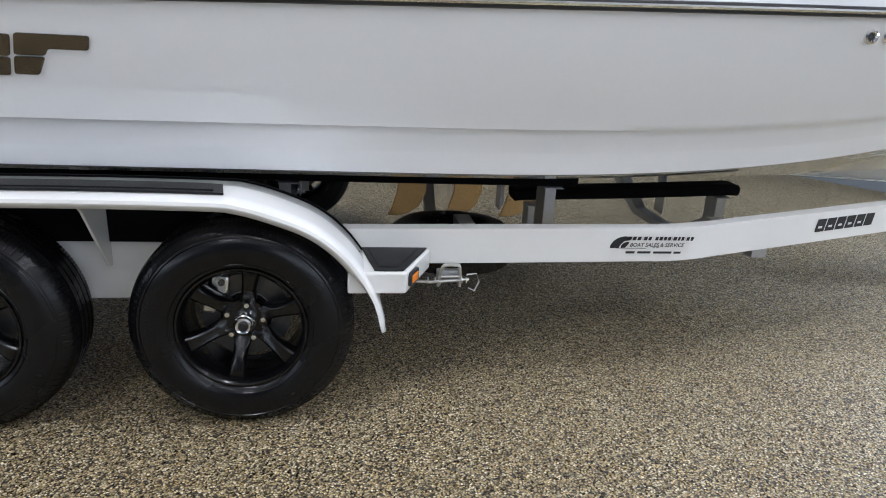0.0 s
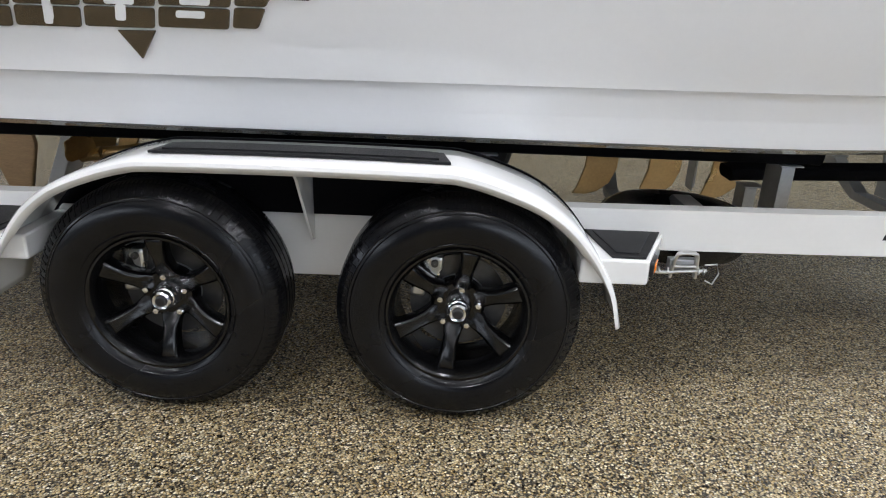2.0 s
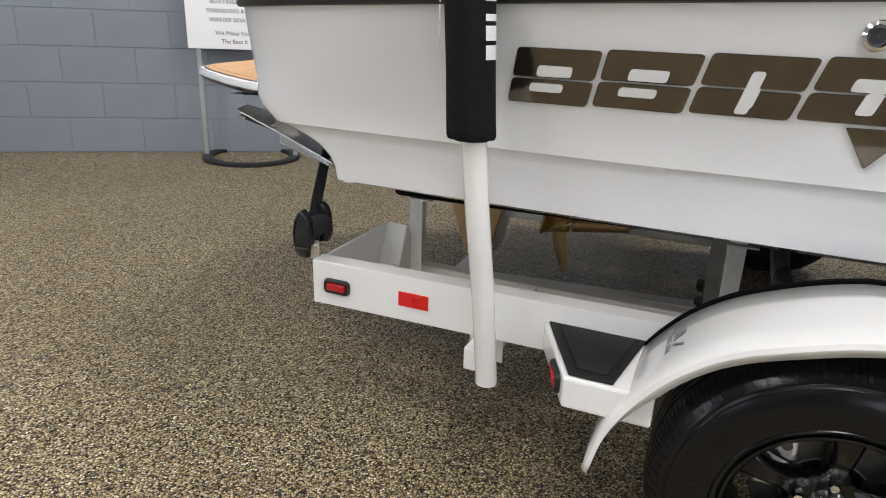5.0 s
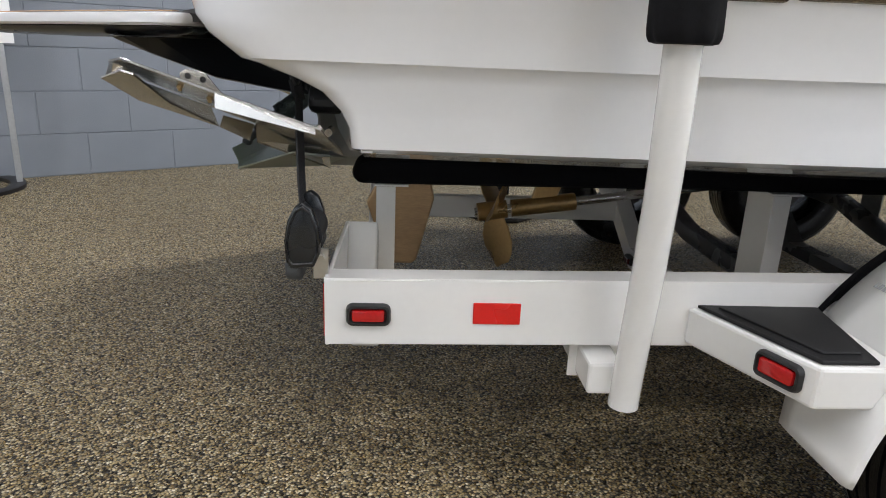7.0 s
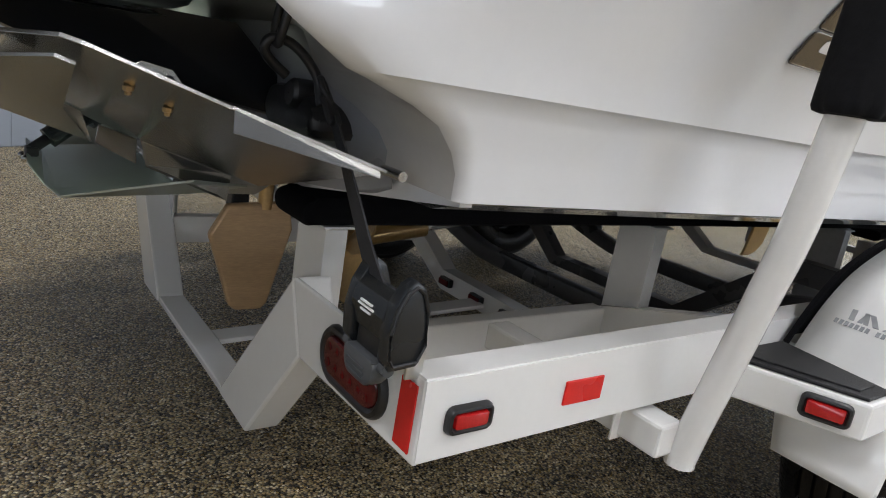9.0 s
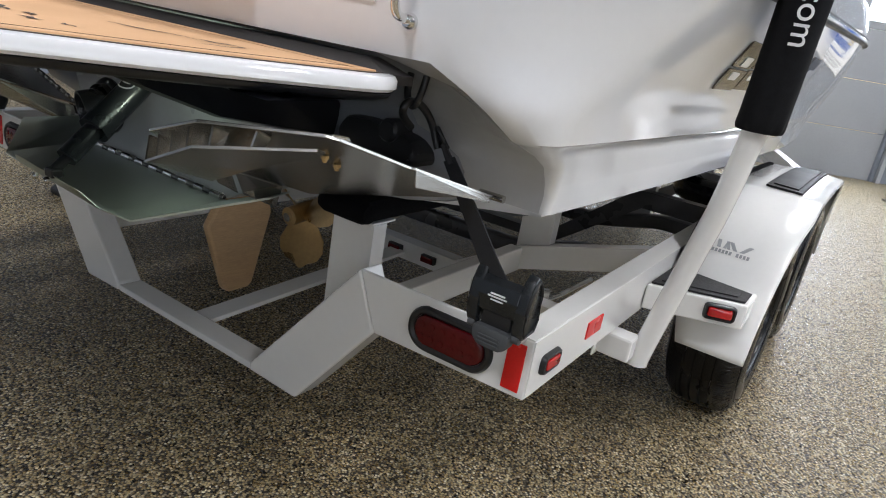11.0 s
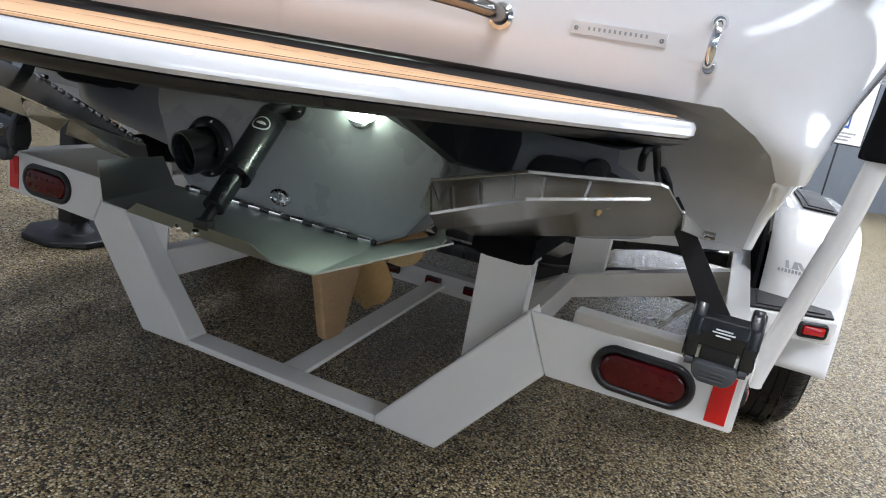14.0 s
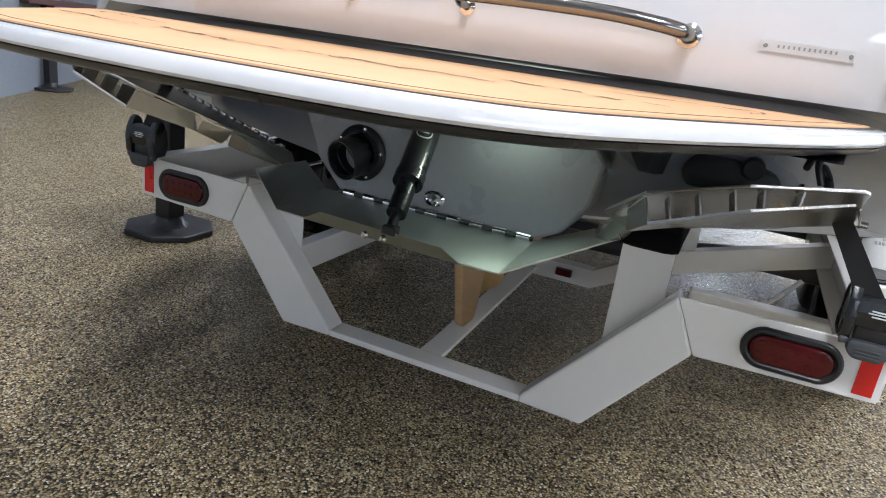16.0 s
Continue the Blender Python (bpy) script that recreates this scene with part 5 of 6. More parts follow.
# bilge fitting and hose on the stern recess
for k in (False, True):
    Y = (lambda y: 2 * C - y) if k else (lambda y: y)
    ft = part("through_hull", prism([(-2.0, Y(y - 0.012), z + 0.012) for y, z in ((0.522, 0.788), (0.530, 0.812), (0.552, 0.829), (0.640, 0.842), (0.700, 0.838), (0.722, 0.805), (0.705, 0.772), (0.560, 0.768), (0.530, 0.774))], (-0.105, 0, 0), 0.014), BLACK_PLASTIC, boat, "black moulded stern through-hull cover", True)
    part("boss", lathe([(0.022, -2.0), (0.022, -2.110), (0.017, -2.116), (0.001, -2.116)], "x", (0, Y(0.575), 0.843), 20), BLACK_PLASTIC, ft, "", True)
    part("stern_eye", tube(curve_points([(-2.168, Y(0.462), 0.975), (-2.178, Y(0.466), 0.925), (-2.178, Y(0.479), 0.906), (-2.178, Y(0.492), 0.925), (-2.168, Y(0.496), 0.975)], 5), 0.006, n=10), BLACK_PLASTIC, boat, "black tie-down eye under the overhang", True)

# ---- surf tabs ----
def strip(top, bottom, t):
    """A bent plate between two lines of points, t thick along its normal."""
    bm = bmesh.new()
    a = [bm.verts.new(p) for p in top]
    b = [bm.verts.new(p) for p in bottom]
    for i in range(len(a) - 1):
        bm.faces.new((a[i], a[i + 1], b[i + 1], b[i]))
    bmesh.ops.recalc_face_normals(bm, faces=bm.faces)
    ns = {v: v.normal.copy() for v in bm.verts}
    bm.normal_update()
    ns = {v: v.normal.copy() * t for v in bm.verts}
    old = list(bm.verts)
    ext = bmesh.ops.extrude_face_region(bm, geom=bm.faces[:])
    for v in [g for g in ext["geom"] if isinstance(g, bmesh.types.BMVert)]:
        near = min(old, key=lambda o: (o.co - v.co).length)
        v.co += ns[near]
    return bm


def surf_tab(mirrored):
    def put(name, bm, parent, label="", smooth=False):
        return part(name, mirror_y(bm) if mirrored else bm, STEEL, parent, label, smooth)
    A, B, C3 = Vector((-2.487, 0.719, 0.816)), Vector((-2.509, 0.579, 0.865)), Vector((-2.421, 0.421, 0.876))
    D, E, F = Vector((-2.502, 0.705, 0.779)), Vector((-2.522, 0.571, 0.833)), Vector((-2.428, 0.436, 0.855))

    def on_tab(x, y):
        """The height of the main plate's plane."""
        return 0.768 - 0.26 * (y - 0.365) - 0.339 * (x + 2.06)
    rim = [(-2.06, 0.365), (-2.254, 0.400), (-2.256, 0.404), (-2.335, 0.412), (-2.405, 0.419), (-2.425, 0.428), (-2.509, 0.579), (-2.487, 0.719), (-2.33, 0.80), (-2.06, 0.80)]
    base = put("surf_tab", prism([(x, y, on_tab(x, y)) for x, y in rim], (0.0017, 0.0013, 0.005), 0.001), boat, "folded brushed stainless surf tab")
    put("side_flange", strip([(-2.252, 0.399, on_tab(-2.252, 0.399) + 0.001), (-2.07, 0.367, 0.771)], [(-2.252, 0.396, on_tab(-2.252, 0.396) - 0.026), (-2.07, 0.364, 0.762)], 0.003), base)
    G, H = Vector((-2.345, 0.755, 0.722)), Vector((-2.40, 0.60, 0.785))
    put("outer_plate", strip([D, E, F], [G, H, F + Vector((0.02, 0.004, -0.006))], 0.004), base)
    put("end_plate", strip([D, A], [G, (-2.36, 0.758, on_tab(-2.36, 0.758) - 0.002)], 0.003), base)
    put("small_flap", prism([(-2.335, 0.755, 0.745), (-2.272, 0.795, 0.722), (-2.278, 0.765, 0.69), (-2.34, 0.745, 0.722)], (0.0, 0.003, 0.003)), base)
    put("lower_flap", prism([(-2.268, 0.79, 0.724), (-2.10, 0.84, 0.664), (-2.097, 0.86, 0.612), (-2.262, 0.77, 0.685)], (0.0, 0.003, 0.003)), base)
    for f in (0.25, 0.55, 0.88, 1.13, 1.46):
        lo = D.lerp(E, f) if f < 1 else E.lerp(F, f - 1)
        hi = A.lerp(B, f) if f < 1 else B.lerp(C3, f - 1)
        put("rib", strip([lo + Vector((0.003, 0, -0.001)), hi - Vector((0, 0, 0.003))], [lo + Vector((0.03, 0.008, -0.006)), hi + Vector((0.03, 0.006, -0.014))], 0.003), base)
    for p in ((-2.345, 0.50), (-2.295, 0.520)):
        bolt = put("bolt", lathe([(0.0065, 0.0), (0.0065, -0.005), (0.004, -0.006), (0.004, -0.010), (0.001, -0.011)], "z", (*p, on_tab(*p)), 6), base, "brass bolt end")
        bolt.data.materials[0] = BRONZE
    bracket = put("ram_bracket", prism([(-2.344, 0.500, 0.833), (-2.344, 0.500, 0.853), (-2.332, 0.500, 0.861), (-2.296, 0.500, 0.855), (-2.255, 0.500, 0.803)], (0, 0.005, 0), 0.001), base, "small drilled steel bracket")
    # dark discs stand in for the two open holes of the bracket
    for p in ((-2.328, 0.848), (-2.300, 0.842)):
        hole = put("hole_disc", lathe([(0.001, 0.4985), (0.006, 0.4985), (0.006, 0.5065), (0.001, 0.5065)], "y", (p[0], 0, p[1]), 12), bracket, "dark disc standing for a bracket hole")
        hole.data.materials[0] = BLACK_PLASTIC
    put("hinge_pin", lathe([(0.001, 0.350), (0.007, 0.350), (0.007, 0.40)], "y", (-2.045, 0, 0.768), 14), base, "", True)
    for i in range(14):
        y = 0.40 + i * 0.029
        z = 0.768 - (y - 0.365) * 0.26
        put("knuckle", tube([(-2.068, y, z + 0.011), (-2.068, y + 0.015, z + 0.007)], 0.0055, n=8), base)
    return base


for k in (False, True):
    surf_tab(k)

# ---- below the hull: rudder, propeller, shaft, fins ----
rud = part("rudder", prism([(-2.025, C - 0.082, 0.455), (-1.985, C - 0.082, 0.53), (-1.83, C - 0.082, 0.54), (-1.815, C - 0.082, 0.47), (-1.865, C - 0.082, 0.27), (-1.880, C - 0.082, 0.256), (-1.945, C - 0.082, 0.256), (-1.962, C - 0.082, 0.27)], (0, 0.026, 0), 0.007), WOODY, boat, "weathered bronze rudder blade")
part("rudder_stock", lathe([(0.018, 0.52), (0.018, 0.60)], "z", (-1.89, C - 0.069, 0), 16), BRONZE, rud, "", True)
hubp, sh = Vector((-1.62, C, 0.418)), Vector((-0.90, C, 0.52))
ax = (sh - hubp).normalized()
part("propeller_shaft", tube([hubp - ax * 0.06, sh], 0.014, n=14), CHROME, boat, "steel propeller shaft", True)
part("shaft_strut_barrel", tube([hubp + ax * 0.06, hubp + ax * 0.27], 0.028, n=18), BRONZE, boat, "bronze shaft bearing barrel", True)
part("shaft_strut", prism([(-1.50, C - 0.009, 0.45), (-1.42, C - 0.009, 0.455), (-1.38, C - 0.009, 0.56), (-1.47, C - 0.009, 0.56)], (0, 0.018, 0), 0.004), BRONZE, boat, "bronze shaft strut")
prop = part("propeller", tube([hubp - ax * 0.05, hubp + ax * 0.045], 0.030, n=18), BRONZE, boat, "polished bronze propeller", True)
rot = ax.to_track_quat("X", "Z").to_matrix().to_4x4()
for i in range(3):
    bm = bmesh.new()
    rows = []
    for r, ch_w, tw in ((0.024, 0.050, 1.05), (0.065, 0.100, 0.85), (0.11, 0.142, 0.68), (0.15, 0.142, 0.58), (0.182, 0.105, 0.52), (0.200, 0.03, 0.5)):
        row = []
        for s in (-1, -0.5, 0, 0.5, 1):
            c = s * ch_w / 2
            row.append(bm.verts.new((c * math.sin(tw) * 0.9 + 0.006 * s * s, c * math.cos(tw), r - 0.012 * s * s)))
        rows.append(row)
    for r, q in zip(rows, rows[1:]):
        for j in range(4):
            bm.faces.new((r[j], r[j + 1], q[j + 1], q[j]))
    ext = bmesh.ops.extrude_face_region(bm, geom=bm.faces[:])
    bmesh.ops.translate(bm, vec=(0.004, 0, 0), verts=[v for v in ext["geom"] if isinstance(v, bmesh.types.BMVert)])
    moved(bm, Matrix.Translation(hubp) @ rot @ Matrix.Rotation(math.pi * (1 + i * 2 / 3) + 0.06, 4, "X"))
    part("blade", bm, BRONZE, prop, "", True)
for i in range(3):
    x = 0.60 + i * 0.275
    bm = prism([(x - 0.10, C - 0.007, 0.332), (x - 0.085, C - 0.007, 0.352), (x - 0.055, C - 0.007, 0.45), (x - 0.05, C - 0.007, 0.53), (x + 0.09, C - 0.007, 0.53), (x + 0.085, C - 0.007, 0.45), (x + 0.06, C - 0.007, 0.385), (x + 0.01, C - 0.007, 0.345), (x - 0.04, C - 0.007, 0.330)], (0, 0.014, 0), 0.004)
    part("tracking_fin", bm, BRONZE, boat, "cast bronze tracking fin")

# ---- slanted bright name plates on the side, kept as plain shapes ----
def side_y(x, z):
    ks = [1.16, 1.10, 1.03, 0.955, 0.909]
    for a, b2 in zip(ks, ks[1:]):
        za, zb = level_z(a, x), level_z(b2, x)
        if zb <= z <= za:
            f = (z - zb) / (za - zb)
            return inset(b2, x) + (inset(a, x) - inset(b2, x)) * f
    return inset(1.16, x)


def side_plate(points, parent, name, mat, thick=0.006, mirrored=False, bevel=0.002):
    """A flat shape (x, z) laid on the hull's side."""
    bm = prism([(x, side_y(x, z) - 0.0005, z) for x, z in points], (0, -thick, 0), bevel)
    return part(name, mirror_y(bm) if mirrored else bm, mat, parent)


def soften(points, r=0.008):
    out, n = [], len(points)
    for i in range(n):
        p, a, b2 = Vector(points[i]), Vector(points[i - 1]), Vector(points[(i + 1) % n])
        out.append(tuple(p + (a - p).normalized() * min(r, (a - p).length * 0.4)))
        out.append(tuple(p + ((a - p).normalized() + (b2 - p).normalized()) * r * 0.25))
        out.append(tuple(p + (b2 - p).normalized() * min(r, (b2 - p).length * 0.4)))
    return out


edges = [(-1.487, -1.322), (-1.312, -1.142), (-1.132, -0.962), (-0.952, -0.772), (-0.762, -0.582), (-0.572, -0.382)]
for k in (False, True):
    badge = None
    for i, (x0, x1) in enumerate(edges):
        zt, zb = 1.113 + 0.0235 * (x0 + 1.487), 1.002 + 0.022 * (x0 + 1.5)
        zm = (zt + zb) / 2 - 0.004
        s = 0.030 / 0.112
        def P(x, z):
            return (x - (zt - z) * s, z)
        upper = [P(x0, zt), P(x1, zt), P(x1, zm + 0.0015), P(x0, zm + 0.0015)]
        lower = [P(x0, zm - 0.0015), P(x1, zm - 0.0015), P(x1, zb), P(x0, zb)]
        if i == 5:
            upper = [P(x0, zt), P(x1, zt), P(x1, zt - 0.04), P(x0 + 0.085, zt - 0.04), P(x0 + 0.08, zm + 0.0015), P(x0, zm + 0.0015)]
            lower = [P(x0, zm - 0.0015), P(x0 + 0.08, zm - 0.0015), P(x0 + 0.065, zb), P(x0, zb)]
        for q in (upper, lower):
            ob = side_plate(soften(q), badge or boat, "name_plate" if badge is None else "plate_piece", BADGE, mirrored=k)
            if badge is None:
                badge = ob
                badge["label"] = "smoked chrome slanted name plate on the side"
        # pale slots cut in the plates
        if i < 5:
            w = x1 - x0
            for (f0, f1, g0, g1) in (((0.30, 0.72, 0.30, 0.50) if i != 2 else (0.45, 0.58, 0.25, 0.95)), ((0.25, 0.66, 0.62, 0.78) if i in (0, 1, 4) else (0.45, 0.6, 0.5, 0.85))):
                hgt = zt - zb
                q = [P(x0 + w * f0, zt - hgt * g0), P(x0 + w * f1, zt - hgt * g0), P(x0 + w * f1, zt - hgt * g1), P(x0 + w * f0, zt - hgt * g1)]
                bm = prism([(x, side_y(x, z) - 0.0072, z) for x, z in soften(q, 0.006)], (0, -0.001, 0))
                part("pale_slot", mirror_y(bm) if k else bm, GEL, badge)
    q = [(-0.902, 1.008), (-0.80, 1.010), (-0.856, 0.934)]
    side_plate(soften(q, 0.004), badge, "plate_point", BADGE, mirrored=k)
    # twin drain rings
    for x, z in ((-0.895, 1.160), (-0.815, 1.163), (2.03, 1.250), (2.11, 1.253)):
        bm = lathe([(0.013, 0.0), (0.013, -0.006), (0.018, -0.011), (0.024, -0.008), (0.026, 0.0)], "y", (x, inset(1.16, x) - 0.001, z), 24)
        ring = part("drain_ring", mirror_y(bm) if k else bm, CHROME, boat, "chrome hull drain ring", True)
        bm = lathe([(0.0125, -0.002), (0.001, -0.002)], "y", (x, inset(1.16, x) - 0.001, z), 20)
        part("bore", mirror_y(bm) if k else bm, BLACK_PRINT, ring)


# ---- retractable tie-down straps ----
def tie_down(mirrored):
    Y = (lambda y: 2 * C - y) if mirrored else (lambda y: y)
    ob = thing("tie_down_strap", "black retractable ratchet strap on the trailer's corner", "ratchet strap", "tie-down straps", at=(-2.05, Y(0.27), 0.55))
    inv = Matrix.Translation((2.05, -Y(0.27), -0.55))

    def put(name, bm, mat, label="", smooth=False, parent=None):
        if mirrored:
            mirror_y(bm)
        moved(bm, inv)
        if name not in ("webbing", "sewn_loop", "link", "s_hook", "bracket", "bolt"):
            moved(bm, Matrix.Translation((-0.012, 0, 0.047)) @ Matrix.Diagonal((0.78, 0.94, 0.85, 1)) @ Matrix.Translation((0.012, 0, -0.055)))
        return part(name, bm, mat, parent or ob, label, smooth)
    put("bracket", box(-2.062, -2.036, 0.252, 0.257, 0.530, 0.585, 0.0015), ZINC, "zinc mounting bracket")
    put("bolt", lathe([(0.001, 0.244), (0.007, 0.244), (0.007, 0.262)], "y", (-2.048, 0, 0.568), 6), ZINC)
    # two rounded side wings with a raised rim
    wing = [(-2.058, 0.556), (-2.108, 0.552), (-2.118, 0.566), (-2.121, 0.61), (-2.113, 0.650), (-2.097, 0.678), (-2.080, 0.688), (-2.062, 0.676), (-2.049, 0.645), (-2.044, 0.585)]
    for y0, y1, out in ((0.234, 0.256, 0.2335), (0.332, 0.354, 0.3545)):
        bm = prism([(x, y0, z) for x, z in wing], (0, y1 - y0, 0), 0.004)
        w = put("side_wing", bm, ACTUATOR, "black rounded ratchet wing", True)
        ring = [(-2.077 + (x + 2.077) * 0.86, out, 0.618 + (z - 0.618) * 0.86) for x, z in wing]
        put("raised_rim", tube(ring + ring[:1], 0.003, n=6), BLACK_PLASTIC, "", True, w)
    put("drum", lathe([(0.001, 0.250), (0.034, 0.250), (0.034, 0.338), (0.001, 0.338)], "y", (-2.075, 0, 0.618), 24), WEBBING, "wound strap drum", True)
    bm = prism([(-2.112, 0.252, 0.590), (-2.120, 0.252, 0.625), (-2.112, 0.252, 0.652), (-2.095, 0.252, 0.664), (-2.092, 0.252, 0.655), (-2.106, 0.252, 0.642), (-2.106, 0.252, 0.590)], (0, 0.084, 0), 0.002)
    cover = put("cover", bm, ACTUATOR, "black moulded cover")
    for z, w in ((0.634, 0.030), (0.628, 0.040), (0.621, 0.026)):
        put("mark", box(-2.1215, -2.1180, 0.295 - w / 2, 0.295 + w / 2, z - 0.0014, z + 0.0014), WHITE_PRINT, "", False, cover)
    put("neck", box(-2.108, -2.080, 0.262, 0.326, 0.550, 0.60, 0.005), BLACK_PLASTIC, "", True)
    # ribbed release grip
    out = [(0.252, 0.553), (0.262, 0.560), (0.326, 0.560), (0.336, 0.553), (0.332, 0.528), (0.318, 0.514), (0.270, 0.514), (0.256, 0.528)]
    grip = put("release_grip", prism([(-2.125, y, z) for y, z in out], (0.036, 0, 0), 0.007), GREY_GRIP, "grey ribbed release grip", True)
    for z in (0.525, 0.533, 0.541):
        put("rib", box(-2.1275, -2.1235, 0.272, 0.318, z - 0.002, z + 0.002, 0.001), GREY_GRIP, "", False, grip)
    for y in (0.246, 0.342):
        put("ear", lathe([(0.001, y - 0.008), (0.011, y - 0.007), (0.012, y + 0.007), (0.001, y + 0.008)], "y", (-2.105, 0, 0.553), 14), GREY_GRIP, "", True)
    # strap up to the hull's lower eye
    pts = curve_points([(-2.080, 0.296, 0.615), (-2.090, 0.330, 0.665), (-2.098, 0.372, 0.730), (-2.104, 0.405, 0.780), (-2.109, 0.436, 0.824)], 5)
    bm = bmesh.new()
    rows = []
    for i, p in enumerate(pts):
        w = 0.023 - 0.008 * i / (len(pts) - 1)
        tilt = Vector((0.13, 0.85, -0.52)).lerp(Vector((0.26, 0.80, -0.50)), i / (len(pts) - 1)).normalized()
        rows.append([bm.verts.new(p + tilt * w * a + Vector((b3, 0, 0))) for a, b3 in ((-1, -0.0015), (1, -0.0015), (1, 0.0015), (-1, 0.0015))])
    for r, q in zip(rows, rows[1:]):
        for i in range(4):
            bm.faces.new((r[i], r[(i + 1) % 4], q[(i + 1) % 4], q[i]))
    bm.faces.new(rows[0])
    bm.faces.new(rows[-1])
    put("webbing", bm, WEBBING, "flat black strap")
    put("sewn_loop", sweep(curve_points([(-2.108, 0.432, 0.818), (-2.113, 0.442, 0.836), (-2.118, 0.449, 0.850)], 4), rect_section(0.024, 0.010, 0.004)), WEBBING)
    put("link", tube(curve_points([(-2.113, 0.440, 0.842), (-2.122, 0.446, 0.856), (-2.124, 0.458, 0.872), (-2.118, 0.462, 0.868), (-2.112, 0.454, 0.852), (-2.113, 0.440, 0.842)], 5), 0.0045, n=8), BLACK_PLASTIC, "", True)
    hook = curve_points([(-2.120, 0.455, 0.838), (-2.121, 0.463, 0.856), (-2.124, 0.469, 0.873), (-2.142, 0.473, 0.896), (-2.164, 0.478, 0.911), (-2.186, 0.482, 0.912), (-2.192, 0.486, 0.898), (-2.180, 0.489, 0.884), (-2.158, 0.490, 0.869)], 5)
    put("s_hook", tube(hook, 0.0068, n=10), BLACK_PLASTIC, "black coated S-hook", True)
    return ob


for k in (False, True):
    tie_down(k)


# ---- lettering on the rail, kept as bars where it names a maker ----
m = face((1.30, 0.2302, rz(1.3) + 0.062), (1, 0, 0), (0, 0, 1))


def bar(m, x0, x1, y0, y1, mat, parent, name="printed_bar", shear=0.0):
    bm = bmesh.new()
    q = [(x0 + shear * y0, y0), (x1 + shear * y0, y0), (x1 + shear * y1, y1), (x0 + shear * y1, y1)]
    prism([m @ Vector((x, y, 0.0003)) for x, y in q], (m.to_3x3() @ Vector((0, 0, 0.0006))), bm=bm)
    return part(name, bm, mat, parent)


rail0 = rails[0]
x = -0.03
for w in (0.016, 0.014, 0.014, 0.004, 0.014, 0.012, 0.0, 0.012, 0.013, 0.012, 0.012, 0.004, 0.014, 0.010, 0.011, 0.004, 0.012, 0.012):
    if w:
        bar(m, x, x + w * 1.22 - 0.004, 0.018, 0.031, BLACK_PRINT, rail0, shear=0.25)
    x += w * 1.22 + 0.0005 if w else 0.010
lettering("BOAT SALES & SERVICE", 0.0195, m @ pose(0.088, 0.000, 0.0004), BLACK_PRINT, rail0, shear=0.2)
lettering("EST 1974", 0.006, m @ pose(0.085, -0.008, 0.0004), BLACK_PRINT, rail0, shear=0.2)
bar(m, -0.06, 0.05, -0.0125, -0.011, BLACK_PRINT, rail0)
x = -0.02
for w in (0.03, 0.006, 0.044, 0.006, 0.062, 0.004, 0.024):
    if w > 0.01:
        bar(m, x, x + w * 1.1, -0.031, -0.023, BLACK_PRINT, rail0, shear=0.15)
    x += w * 1.1 + 0.002
bm = bmesh.new()
pts = [(-0.085 + 0.058 * (1 - math.cos(a)), -0.012 + 0.044 * math.sin(a)) for a in [math.pi / 2 * i / 8 for i in range(9)]] + [(-0.012, 0.018), (-0.035, 0.014), (-0.048, 0.0), (-0.052, -0.012)]
prism([m @ Vector((x, y, 0.0003)) for x, y in pts], m.to_3x3() @ Vector((0, 0, 0.0006)), bm=bm)
part("printed_wave", bm, BLACK_PRINT, rail0)
bm = bmesh.new()
pts = [(-0.046 + 0.03 * (1 - math.cos(a)), -0.010 + 0.022 * math.sin(a)) for a in [math.pi / 2 * i / 6 for i in range(7)]] + [(-0.018, 0.004), (-0.030, -0.010)]
prism([m @ Vector((x, y, 0.0006)) for x, y in pts], m.to_3x3() @ Vector((0, 0, 0.0006)), bm=bm)
part("printed_wave", bm, BLACK_PRINT, rail0)
along = Vector((1, 0.32, SLOPE)).normalized()
o = Vector((2.33, 0.231 + 0.037 + 0.73 * 0.32 - 0.0010, rz(2.33) + 0.068))
m2 = face(o, along, (0, 0, 1))
for i in range(6):
    bar(m2, -0.18 + i * 0.061, -0.18 + i * 0.061 + 0.054, -0.026, 0.026, BLACK_PRINT, rail0, "printed_block", 0.2)
    if i != 5:
        bar(Matrix.Translation(m2.to_3x3() @ Vector((0, 0, 0.0006))) @ m2, -0.165 + i * 0.061, -0.165 + i * 0.061 + 0.022, -0.012, -0.003, PAINT, rail0, "printed_gap", 0.2)


# ---- sleeve lettering ----
lettering(".com", 0.062, face((-1.608, 0.0310, 1.165), (0, 0, -1), (0.35, -0.94, 0)) @ pose(0, 0, 0.003), WHITE_PRINT, trailer, 0.001)


# print running up the forward side of the sleeve, too small a part to read
for q in range(9):
    z0 = 1.09 + q * 0.034
    rows = []
    for z in (z0, z0 + (0.012 if q == 2 else 0.026)):
        f = (z - 0.936) / 0.634
        c = Vector((-1.5475, 0.062, 0.936)).lerp(Vector((-1.576, 0.029, 1.57)), f)
        rows.append([c + Vector((math.cos(radians(a)), math.sin(radians(a)), 0)) * 0.0485 for a in (-34, -22, -10, 2, 12)])
    bm = bmesh.new()
    lo, hi = [[bm.verts.new(p) for p in row] for row in rows]
    for n in range(4):
        bm.faces.new((lo[n], lo[n + 1], hi[n + 1], hi[n]))
    part("printed_bar", bm, WHITE_PRINT, trailer)


